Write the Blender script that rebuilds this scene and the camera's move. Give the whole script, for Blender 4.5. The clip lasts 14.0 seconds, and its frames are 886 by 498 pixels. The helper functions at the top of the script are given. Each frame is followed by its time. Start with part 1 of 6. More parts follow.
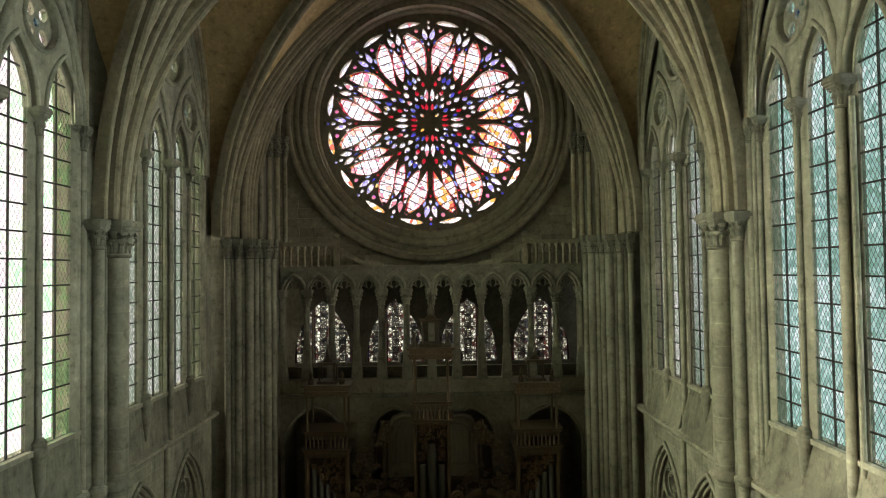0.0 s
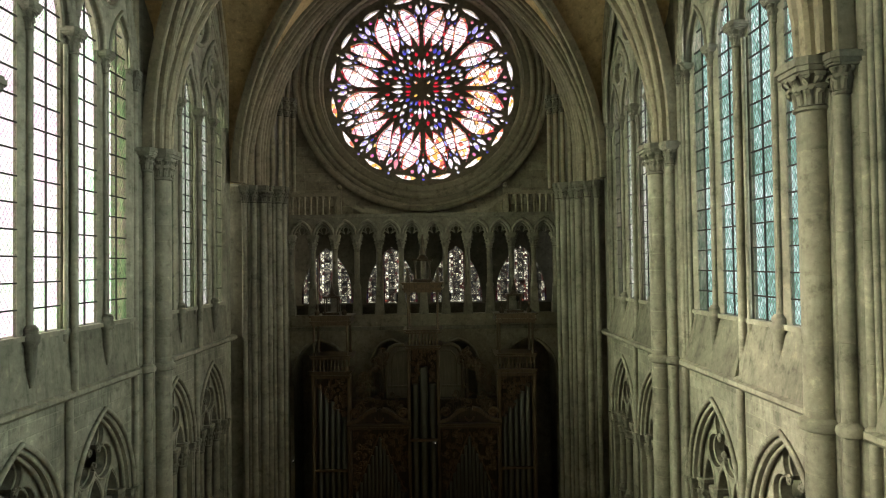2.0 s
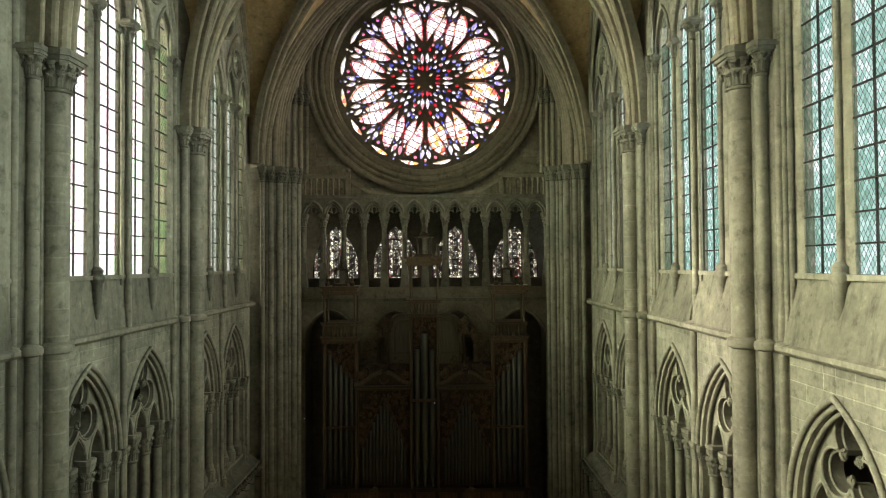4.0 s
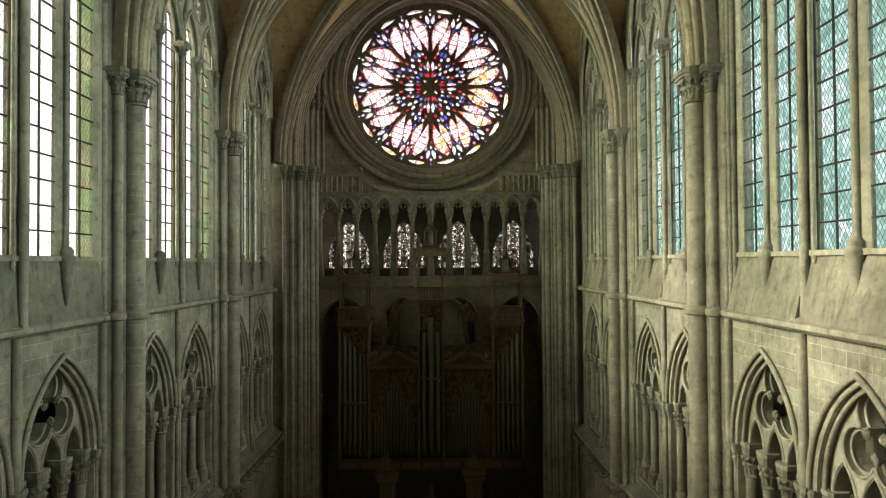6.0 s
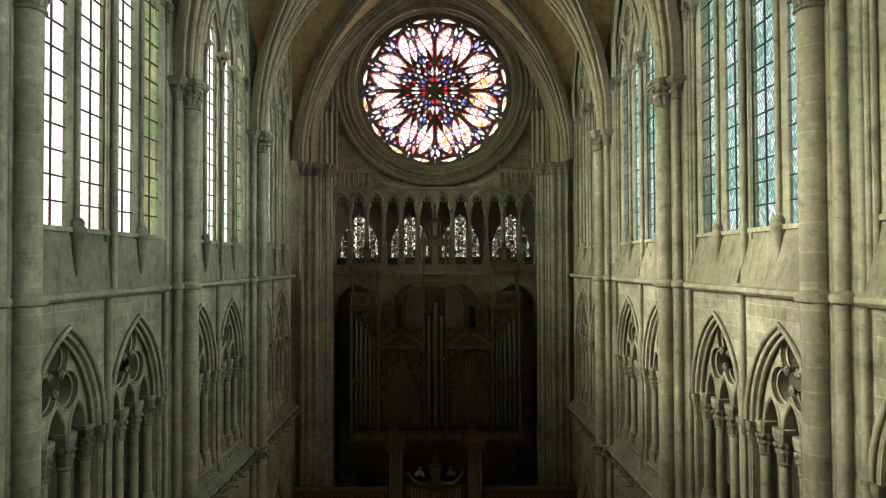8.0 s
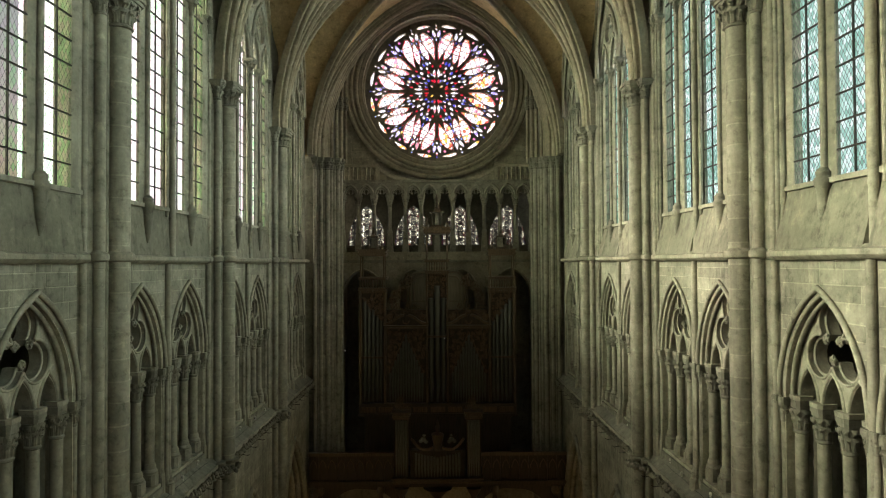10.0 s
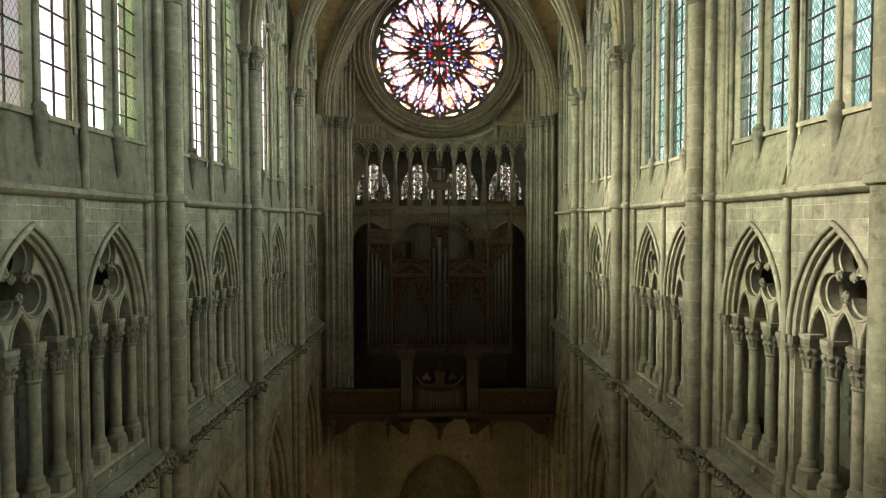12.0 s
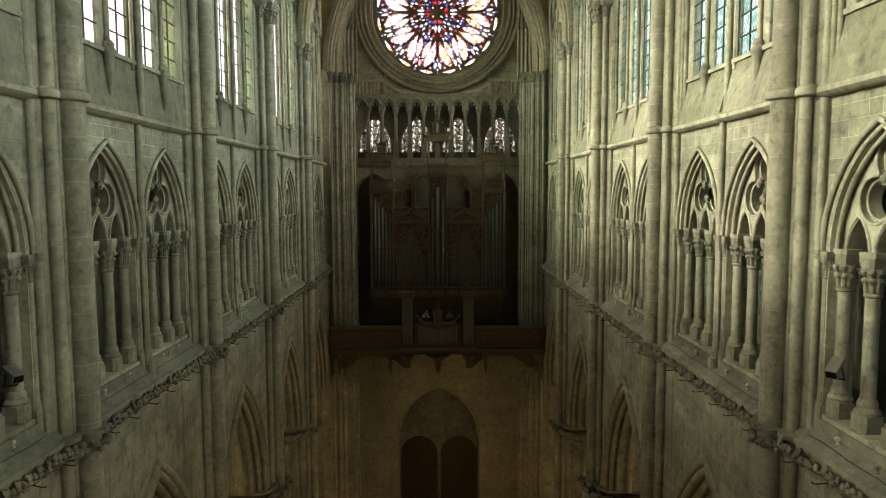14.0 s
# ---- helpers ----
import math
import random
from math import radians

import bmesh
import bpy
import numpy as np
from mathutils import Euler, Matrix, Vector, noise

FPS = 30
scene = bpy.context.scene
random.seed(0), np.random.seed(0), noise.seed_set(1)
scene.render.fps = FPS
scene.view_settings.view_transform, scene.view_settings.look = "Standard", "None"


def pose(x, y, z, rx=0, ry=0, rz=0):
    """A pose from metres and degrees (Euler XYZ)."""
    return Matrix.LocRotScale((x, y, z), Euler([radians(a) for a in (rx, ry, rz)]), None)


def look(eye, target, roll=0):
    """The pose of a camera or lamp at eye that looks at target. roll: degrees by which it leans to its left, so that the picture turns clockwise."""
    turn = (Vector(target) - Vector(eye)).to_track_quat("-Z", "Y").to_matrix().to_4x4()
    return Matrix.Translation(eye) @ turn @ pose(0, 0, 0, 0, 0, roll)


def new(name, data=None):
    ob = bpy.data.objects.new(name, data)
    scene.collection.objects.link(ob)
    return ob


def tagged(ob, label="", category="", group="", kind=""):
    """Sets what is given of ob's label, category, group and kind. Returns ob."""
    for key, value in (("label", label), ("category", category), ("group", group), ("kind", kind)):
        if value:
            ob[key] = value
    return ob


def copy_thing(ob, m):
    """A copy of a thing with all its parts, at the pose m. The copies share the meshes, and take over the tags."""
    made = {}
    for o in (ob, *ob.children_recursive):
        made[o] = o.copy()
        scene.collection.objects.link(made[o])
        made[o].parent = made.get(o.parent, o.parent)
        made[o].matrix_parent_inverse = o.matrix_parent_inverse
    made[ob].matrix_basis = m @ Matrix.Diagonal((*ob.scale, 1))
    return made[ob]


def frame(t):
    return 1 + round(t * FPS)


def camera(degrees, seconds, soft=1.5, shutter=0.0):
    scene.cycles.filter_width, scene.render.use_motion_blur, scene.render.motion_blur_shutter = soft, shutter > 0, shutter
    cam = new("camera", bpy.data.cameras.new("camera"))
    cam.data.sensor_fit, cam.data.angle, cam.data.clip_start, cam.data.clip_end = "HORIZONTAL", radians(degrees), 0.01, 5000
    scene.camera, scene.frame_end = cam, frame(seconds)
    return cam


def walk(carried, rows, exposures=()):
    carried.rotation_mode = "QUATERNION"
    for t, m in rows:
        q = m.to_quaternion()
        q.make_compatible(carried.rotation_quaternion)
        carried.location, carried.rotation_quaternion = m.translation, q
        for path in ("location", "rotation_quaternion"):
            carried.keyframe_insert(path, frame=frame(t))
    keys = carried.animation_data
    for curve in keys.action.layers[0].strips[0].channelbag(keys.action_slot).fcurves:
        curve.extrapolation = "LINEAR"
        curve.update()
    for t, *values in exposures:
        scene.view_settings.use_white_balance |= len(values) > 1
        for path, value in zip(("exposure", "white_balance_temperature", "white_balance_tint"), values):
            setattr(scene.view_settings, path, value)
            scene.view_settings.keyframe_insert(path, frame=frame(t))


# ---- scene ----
cam = camera(67.8, 14.0, soft=1.08)
PATH = [
    (0, (0.427, -0.439, 31.701), (0.431, 1.56, 31.766), -0.8),
    (0.5, (0.421, -1.225, 31.216), (0.433, 0.774, 31.28), -0.7),
    (1, (0.537, -2.066, 30.779), (0.547, -0.067, 30.832), -0.7),
    (1.5, (0.656, -2.854, 30.267), (0.662, -0.855, 30.313), -0.7),
    (2, (0.708, -3.608, 29.72), (0.718, -1.608, 29.766), -0.8),
    (2.5, (0.77, -4.315, 29.303), (0.778, -2.316, 29.347), -0.6),
    (3, (0.797, -4.88, 29.047), (0.803, -2.881, 29.092), -0.5),
    (5.5, (0.676, -8.252, 28.347), (0.678, -6.252, 28.39), -0.3),
    (6, (0.601, -8.987, 28.279), (0.602, -6.987, 28.32), -0.4),
    (6.5, (0.582, -9.702, 28.168), (0.58, -7.702, 28.21), -0.3),
    (7, (0.5, -10.41, 28.032), (0.503, -8.411, 28.072), -0.2),
    (9.5, (0.267, -14.231, 27.106), (0.272, -12.232, 27.151), -0.3),
    (10, (0.271, -14.973, 26.905), (0.275, -12.974, 26.948), -0.3),
    (10.5, (0.234, -15.658, 26.722), (0.241, -13.658, 26.762), -0.3),
    (11, (0.217, -16.36, 26.595), (0.222, -14.36, 26.602), -0.2),
    (11.5, (0.211, -17.075, 26.548), (0.214, -15.076, 26.51), -0.1),
    (12, (0.213, -17.807, 26.385), (0.213, -15.809, 26.311), -0.1),
    (12.5, (0.201, -18.545, 26.05), (0.203, -16.548, 25.946), -0.1),
    (13, (0.243, -19.293, 25.732), (0.243, -17.297, 25.601), -0.1),
    (13.5, (0.279, -20.046, 25.487), (0.279, -18.052, 25.334), -0.1),
    (14, (0.319, -20.802, 25.21), (0.32, -18.809, 25.04), -0.2),
]
walk(cam, [(t, look(eye, target, roll)) for t, eye, target, roll in PATH], [(0, -0.5), (3, -0.16), (6, 0.0), (10, 0.0), (12, 0.25), (14, 0.56)])


# ------------------------------------------------------------------ world and light
world = bpy.data.worlds.new("world")
scene.world = world
world.use_nodes = True
wn, wl = world.node_tree.nodes, world.node_tree.links
sky = wn.new("ShaderNodeTexSky")
sky.sky_type = "NISHITA"
sky.sun_disc = False
SUN_EL, SUN_AZ = 20.0, 272.0                        # degrees: height, and compass turn from +y towards +x
sky.sun_elevation, sky.sun_rotation = radians(SUN_EL), radians(SUN_AZ)
sky.dust_density, sky.air_density, sky.ozone_density = 7.0, 1.2, 0.6
wl.new(sky.outputs[0], wn["Background"].inputs[0])
wn["Background"].inputs[1].default_value = 0.15
sun = bpy.data.lights.new("sun", "SUN")
sun.energy, sun.angle, sun.color = 10.0, radians(14), (1.0, 0.94, 0.72)
sun_ob = new("sun", sun)
sun_way = Vector((math.cos(radians(SUN_EL)) * math.sin(radians(SUN_AZ)), math.cos(radians(SUN_EL)) * math.cos(radians(SUN_AZ)), math.sin(radians(SUN_EL))))
sun_ob.matrix_world = look(sun_way * 100, (0, 0, 0))


def lamp(name, m, sx, sy, watts, colour, spread=180):
    d = bpy.data.lights.new(name, "AREA")
    d.shape, d.size, d.size_y, d.energy, d.color = "RECTANGLE", sx, sy, watts, colour
    d.spread = radians(spread)
    ob = new(name, d)
    ob.matrix_world = m
    return ob


# ------------------------------------------------------------------ plan, in metres
BAY, HALF = 7.4, 3.7
PIERS = [14.3 - BAY * k for k in range(7)]          # pier axes from west to east
BAYS = [18.0 - BAY * k for k in range(7)]           # bay axes from west to east
W_LOW, W_TRI, W_GLASS = 7.3, 7.5, 7.60              # half widths: arcade wall, triforium wall, clerestory glass
Z_ARC, ARC_RISE = 12.9, 5.0
Z_BAND, Z_TRI, Z_TCAP = 20.3, 21.02, 24.1
Z_STR, Z_SILL, Z_WCAP = 27.05, 28.45, 34.87
Z_SPR, RISE = 32.92, 9.3
WEST, WEST_UP = 24.7, 25.8                          # the wall below and above the gallery
ROSE_Z, ROSE_R, ROSE_Y = 37.82, 4.34, 26.7

GAIN = (1.7, 1.5, 1.1, 0.9, 0.77, 0.6, 0.46)          # more light falls into the western bays
for k, yb in enumerate(BAYS):
    lamp("south_sky_light", look((-8.45, yb, 34.4), (0, yb, 34.4)), 7.36, 12.6, 2420 * GAIN[k] * (1.1, 0.9, 0.92, 1, 1, 1, 1)[k], (0.99, 0.97, 0.72 if k < 2 else 0.67), 97)
    lamp("north_sky_light", look((8.45, yb, 34.4), (0, yb, 34.4)), 6.4, 12.6, 2000 * GAIN[k] * (0.8 if k < 1 else 1.0), (0.99, 0.83, 0.72), 97)
lamp("west_sky_light", look((0, 27.4, ROSE_Z), (0, 0, ROSE_Z)), 9.2, 9.2, 2350, (1.0, 0.96, 0.88))
lamp("gallery_sky_light", look((0, 27.1, 29.3), (0, 0, 29.3)), 12.0, 3.4, 240, (1.0, 0.97, 0.9))
# Added fill lamps outside the aisle walls, to warm and brighten the arcades.
for s in (-1, 1):
    lamp("aisle_fill_light", look((s * 15.4, -4.5, 10.0), (0, -4.5, 7.0)), 52.0, 7.0, 4500, (1.0, 0.90, 0.68))


# ------------------------------------------------------------------ materials
def tree_of(name):
    m = bpy.data.materials.new(name)
    m.use_nodes = True
    nt = m.node_tree
    return m, nt, nt.nodes, nt.links, nt.nodes["Principled BSDF"]


def ramp(nodes, stops):
    r = nodes.new("ShaderNodeValToRGB")
    el = r.color_ramp.elements
    while len(el) < len(stops):
        el.new(0.5)
    for e, (p, c) in zip(el, stops):
        e.position, e.color = p, (*c, 1)
    return r


def noise_node(nodes, links, coord, scale, detail=6.0, rough=0.6):
    n = nodes.new("ShaderNodeTexNoise")
    n.inputs["Scale"].default_value, n.inputs["Detail"].default_value, n.inputs["Roughness"].default_value = scale, detail, rough
    links.new(coord, n.inputs["Vector"])
    return n


def mixed(nodes, links, a, b, fac, kind="MIX"):
    m = nodes.new("ShaderNodeMix")
    m.data_type, m.blend_type = "RGBA", kind
    for socket, v in ((m.inputs[6], a), (m.inputs[7], b), (m.inputs[0], fac)):
        if hasattr(v, "is_linked"):
            links.new(v, socket)
        elif isinstance(v, (int, float)):
            socket.default_value = v
        else:
            socket.default_value = (*v, 1)
    return m.outputs[2]


def stone(name, light, dark, stain, rough=0.85, streaks=0.5, bump=0.25, vary=0.18):
    """Limestone: mottled at two scales, with stains that run down, a pitted face and a tone for each block."""
    m, nt, N, L, p = tree_of(name)
    geo = N.new("ShaderNodeNewGeometry")
    pos = geo.outputs["Position"]
    big = noise_node(N, L, pos, 0.55, 5)
    fine = noise_node(N, L, pos, 9.0, 8, 0.7)
    st = N.new("ShaderNodeVectorMath")
    st.operation = "MULTIPLY"
    L.new(pos, st.inputs[0])
    st.inputs[1].default_value = (2.6, 2.6, 0.22)
    run = noise_node(N, L, st.outputs[0], 1.6, 6, 0.65)
    r1 = ramp(N, [(0.32, dark), (0.68, light)])
    L.new(big.outputs[0], r1.inputs[0])
    r2 = ramp(N, [(0.25, (0.72, 0.72, 0.72)), (0.75, (1.1, 1.1, 1.1))])
    L.new(fine.outputs[0], r2.inputs[0])
    c = mixed(N, L, r1.outputs[0], r2.outputs[0], 1.0, "MULTIPLY")
    r3 = ramp(N, [(0.52, (0, 0, 0)), (0.72, (1, 1, 1))])
    L.new(run.outputs[0], r3.inputs[0])
    k = N.new("ShaderNodeMath")
    k.operation = "MULTIPLY"
    L.new(r3.outputs[0], k.inputs[0])
    k.inputs[1].default_value = streaks
    c = mixed(N, L, c, stain, k.outputs[0])
    blot = noise_node(N, L, pos, 3.6, 8, 0.68)
    r5 = ramp(N, [(0.34, (0.58, 0.58, 0.57)), (0.45, (0.92, 0.92, 0.92)), (0.58, (1.0, 1.0, 1.0)), (0.68, (1.38, 1.36, 1.28))])
    L.new(blot.outputs[0], r5.inputs[0])
    c = mixed(N, L, c, r5.outputs[0], 1.0, "MULTIPLY")
    info = N.new("ShaderNodeObjectInfo")
    r4 = ramp(N, [(0, (1 - vary,) * 3), (1, (1 + vary * 0.6,) * 3)])
    L.new(info.outputs["Random"], r4.inputs[0])
    c = mixed(N, L, c, r4.outputs[0], 1.0, "MULTIPLY")
    L.new(c, p.inputs["Base Color"])
    p.inputs["Roughness"].default_value = rough
    p.inputs["Specular IOR Level"].default_value = 0.25
    b = N.new("ShaderNodeBump")
    b.inputs["Strength"].default_value, b.inputs["Distance"].default_value = bump, 0.02
    L.new(fine.outputs[0], b.inputs["Height"])
    L.new(b.outputs[0], p.inputs["Normal"])
    return m


LIME = stone("limestone", (0.36, 0.35, 0.295), (0.19, 0.187, 0.158), (0.085, 0.086, 0.076), streaks=0.65, bump=0.4)
LIME_SMOOTH = stone("dressed_limestone", (0.375, 0.362, 0.305), (0.22, 0.213, 0.178), (0.10, 0.098, 0.085), streaks=0.45, bump=0.3, vary=0.10)
JOINT = stone("lime_mortar", (0.50, 0.485, 0.40), (0.24, 0.235, 0.195), (0.12, 0.118, 0.10), streaks=0.4)
MORTAR = stone("pale_shaft_mortar", (0.40, 0.387, 0.32), (0.27, 0.26, 0.215), (0.16, 0.155, 0.13), streaks=0.6)
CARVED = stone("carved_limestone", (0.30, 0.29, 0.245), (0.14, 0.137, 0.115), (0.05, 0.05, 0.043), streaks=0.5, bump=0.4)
WESTSTONE = stone("west_wall_stone", (0.44, 0.405, 0.32), (0.29, 0.27, 0.21), (0.16, 0.15, 0.12), streaks=0.35)
WEB = stone("vault_plaster", (0.60, 0.465, 0.275), (0.47, 0.355, 0.20), (0.34, 0.255, 0.145), streaks=0.2, bump=0.1)
SILL = stone("weathered_sill_stone", (0.27, 0.262, 0.215), (0.15, 0.147, 0.122), (0.07, 0.07, 0.06), streaks=0.75, bump=0.4)
LEDGE = stone("dusty_ledge_stone", (0.28, 0.275, 0.24), (0.15, 0.148, 0.128), (0.06, 0.06, 0.053), streaks=0.3, bump=0.35, vary=0.15)
# Darker than the wall stone: the shade of deep recesses is put into the colour.
RECESS_SHADE = stone("recess_shade_stone", (0.17, 0.165, 0.13), (0.09, 0.087, 0.07), (0.08, 0.078, 0.065), streaks=0.5, bump=0.4)
PASSAGE_GLASS = stone("dusty_old_glass", (0.16, 0.19, 0.17), (0.09, 0.11, 0.10), (0.05, 0.06, 0.06), rough=0.35, streaks=0.3, bump=0.2)
RIBSTONE = stone("rib_stone", (0.36, 0.322, 0.25), (0.24, 0.214, 0.163), (0.14, 0.124, 0.095), streaks=0.15, bump=0.25)
PAVING = stone("paving", (0.22, 0.20, 0.17), (0.13, 0.12, 0.10), (0.08, 0.075, 0.06), rough=0.6)


def wood(name, light, dark, rough=0.5):
    m, nt, N, L, p = tree_of(name)
    tc = N.new("ShaderNodeTexCoord")
    st = N.new("ShaderNodeVectorMath")
    st.operation = "MULTIPLY"
    L.new(tc.outputs["Object"], st.inputs[0])
    st.inputs[1].default_value = (9, 9, 0.8)
    g = noise_node(N, L, st.outputs[0], 2.0, 8, 0.65)
    r = ramp(N, [(0.3, dark), (0.7, light)])
    L.new(g.outputs[0], r.inputs[0])
    L.new(r.outputs[0], p.inputs["Base Color"])
    p.inputs["Roughness"].default_value = rough
    b = N.new("ShaderNodeBump")
    b.inputs["Strength"].default_value, b.inputs["Distance"].default_value = 0.2, 0.01
    L.new(g.outputs[0], b.inputs["Height"])
    L.new(b.outputs[0], p.inputs["Normal"])
    return m


OAK = wood("dark_oak", (0.085, 0.058, 0.037), (0.025, 0.017, 0.011), 0.42)
GILT = wood("gilded_carving", (0.22, 0.135, 0.075), (0.05, 0.03, 0.018), 0.4)
OAK_TRIM = wood("worn_oak_trim", (0.19, 0.13, 0.08), (0.05, 0.034, 0.021), 0.38)


def metal(name, colour, rough, mottle=0.3):
    m, nt, N, L, p = tree_of(name)
    tc = N.new("ShaderNodeTexCoord")
    g = noise_node(N, L, tc.outputs["Object"], 3.0, 6, 0.6)
    r = ramp(N, [(0.3, tuple(c * (1 - mottle) for c in colour)), (0.7, colour)])
    L.new(g.outputs[0], r.inputs[0])
    L.new(r.outputs[0], p.inputs["Base Color"])
    p.inputs["Metallic"].default_value = 0.9
    rr = ramp(N, [(0.3, (rough * 0.8,) * 3), (0.7, (min(1, rough * 1.3),) * 3)])
    L.new(g.outputs[0], rr.inputs[0])
    L.new(rr.outputs[0], p.inputs["Roughness"])
    return m


TIN = metal("tin_pipe_metal", (0.20, 0.20, 0.185), 0.5)
IRON = metal("wrought_iron", (0.05, 0.05, 0.05), 0.6)


def leaded(name, stops, lattice, lead=0.06, lean=0.0):
    """Old window glass: each quarry its own tint, held in a lattice of lead cames."""
    m, nt, N, L, p = tree_of(name)
    N.remove(p)
    out = N["Material Output"]
    tc = N.new("ShaderNodeNewGeometry")
    sep = N.new("ShaderNodeSeparateXYZ")
    L.new(tc.outputs["Position"], sep.inputs[0])

    def op(kind, a, b=None):
        n = N.new("ShaderNodeMath")
        n.operation = kind
        for i, v in enumerate((a, b)):
            if v is None:
                continue
            if isinstance(v, (int, float)):
                n.inputs[i].default_value = v
            else:
                L.new(v, n.inputs[i])
        return n.outputs[0]

    y, z = sep.outputs[1], sep.outputs[2]
    d1 = op("MULTIPLY", op("ADD", op("MULTIPLY", y, 1.55), z), lattice)
    d2 = op("MULTIPLY", op("SUBTRACT", op("MULTIPLY", y, 1.55), z), lattice)
    f1, f2 = op("FRACT", d1), op("FRACT", d2)
    near = op("MINIMUM", op("MINIMUM", f1, op("SUBTRACT", 1.0, f1)), op("MINIMUM", f2, op("SUBTRACT", 1.0, f2)))
    came = op("LESS_THAN", near, lead)
    cell = N.new("ShaderNodeCombineXYZ")
    L.new(op("FLOOR", d1), cell.inputs[0])
    L.new(op("FLOOR", d2), cell.inputs[1])
    white = N.new("ShaderNodeTexWhiteNoise")
    L.new(cell.outputs[0], white.inputs["Vector"])
    broad = noise_node(N, L, tc.outputs["Position"], 0.45, 3)
    info = N.new("ShaderNodeObjectInfo")
    t = op("ADD", op("ADD", op("MULTIPLY", white.outputs[0], 0.30), op("MULTIPLY", broad.outputs[0], 0.64)), op("MULTIPLY", op("SUBTRACT", info.outputs["Random"], 0.5), 0.22))
    across = op("FRACT", op("MULTIPLY", op("SUBTRACT", y, PIERS[-1]), 1 / BAY))
    t = op("SUBTRACT", t, op("MULTIPLY", op("SUBTRACT", across, 0.5), lean))
    r = ramp(N, stops)
    L.new(t, r.inputs[0])
    tr = N.new("ShaderNodeBsdfTransparent")
    L.new(r.outputs[0], tr.inputs[0])
    gl = N.new("ShaderNodeBsdfPrincipled")
    gl.inputs["Base Color"].default_value = (0.05, 0.07, 0.07, 1)
    gl.inputs["Roughness"].default_value = 0.2
    mx = N.new("ShaderNodeMixShader")
    mx.inputs[0].default_value = 0.08
    L.new(tr.outputs[0], mx.inputs[1])
    L.new(gl.outputs[0], mx.inputs[2])
    ld = N.new("ShaderNodeBsdfPrincipled")
    ld.inputs["Base Color"].default_value = (0.04, 0.04, 0.045, 1)
    ld.inputs["Roughness"].default_value = 0.7
    mx2 = N.new("ShaderNodeMixShader")
    L.new(came, mx2.inputs[0])
    L.new(mx.outputs[0], mx2.inputs[1])
    L.new(ld.outputs[0], mx2.inputs[2])
    L.new(mx2.outputs[0], out.inputs[0])
    return m


GLASS_S = leaded("south_quarry_glass", [(0.20, (0.58, 0.90, 0.62)), (0.30, (0.73, 0.92, 0.70)), (0.40, (0.82, 0.85, 0.78)), (0.54, (0.84, 0.79, 0.81)), (0.72, (0.84, 0.72, 0.80))], 5.2, 0.04, 0.36)
GLASS_W = leaded("grey_quarry_glass", [(0.2, (0.22, 0.28, 0.21)), (0.45, (0.34, 0.39, 0.32)), (0.6, (0.44, 0.46, 0.42)), (0.8, (0.58, 0.56, 0.57))], 6.2, 0.085)
GLASS_N = leaded("north_quarry_glass", [(0.22, (0.22, 0.37, 0.30)), (0.40, (0.32, 0.50, 0.45)), (0.54, (0.47, 0.64, 0.60)), (0.72, (0.76, 0.84, 0.85))], 6.2, 0.065)


def stained(name, stops, scale, lead=0.055):
    """Pot-metal glass: patches of colour with dark painted lines."""
    m, nt, N, L, p = tree_of(name)
    N.remove(p)
    geo = N.new("ShaderNodeNewGeometry")
    info = N.new("ShaderNodeObjectInfo")
    v = N.new("ShaderNodeTexVoronoi")
    v.inputs["Scale"].default_value = scale
    L.new(geo.outputs["Position"], v.inputs["Vector"])
    n2 = N.new("ShaderNodeMath")
    n2.operation = "ADD"
    sepc = N.new("ShaderNodeSeparateColor")
    L.new(v.outputs["Color"], sepc.inputs[0])
    half = N.new("ShaderNodeMath")
    half.operation = "MULTIPLY"
    half.inputs[1].default_value = 0.75
    L.new(sepc.outputs[0], half.inputs[0])
    rnd = N.new("ShaderNodeMath")
    rnd.operation = "MULTIPLY"
    rnd.inputs[1].default_value = 0.25
    L.new(info.outputs["Random"], rnd.inputs[0])
    L.new(half.outputs[0], n2.inputs[0])
    L.new(rnd.outputs[0], n2.inputs[1])
    r = ramp(N, stops)
    r.color_ramp.interpolation = "CONSTANT"
    L.new(n2.outputs[0], r.inputs[0])
    tr = N.new("ShaderNodeBsdfTransparent")
    ve = N.new("ShaderNodeTexVoronoi")
    ve.feature = "DISTANCE_TO_EDGE"
    ve.inputs["Scale"].default_value = scale
    L.new(geo.outputs["Position"], ve.inputs["Vector"])
    rl = ramp(N, [(0.0, (0.12, 0.12, 0.12)), (lead, (1, 1, 1))])
    L.new(ve.outputs["Distance"], rl.inputs[0])
    c = mixed(N, L, r.outputs[0], rl.outputs[0], 1.0, "MULTIPLY")
    L.new(c, tr.inputs[0])
    L.new(tr.outputs[0], N["Material Output"].inputs[0])
    return m


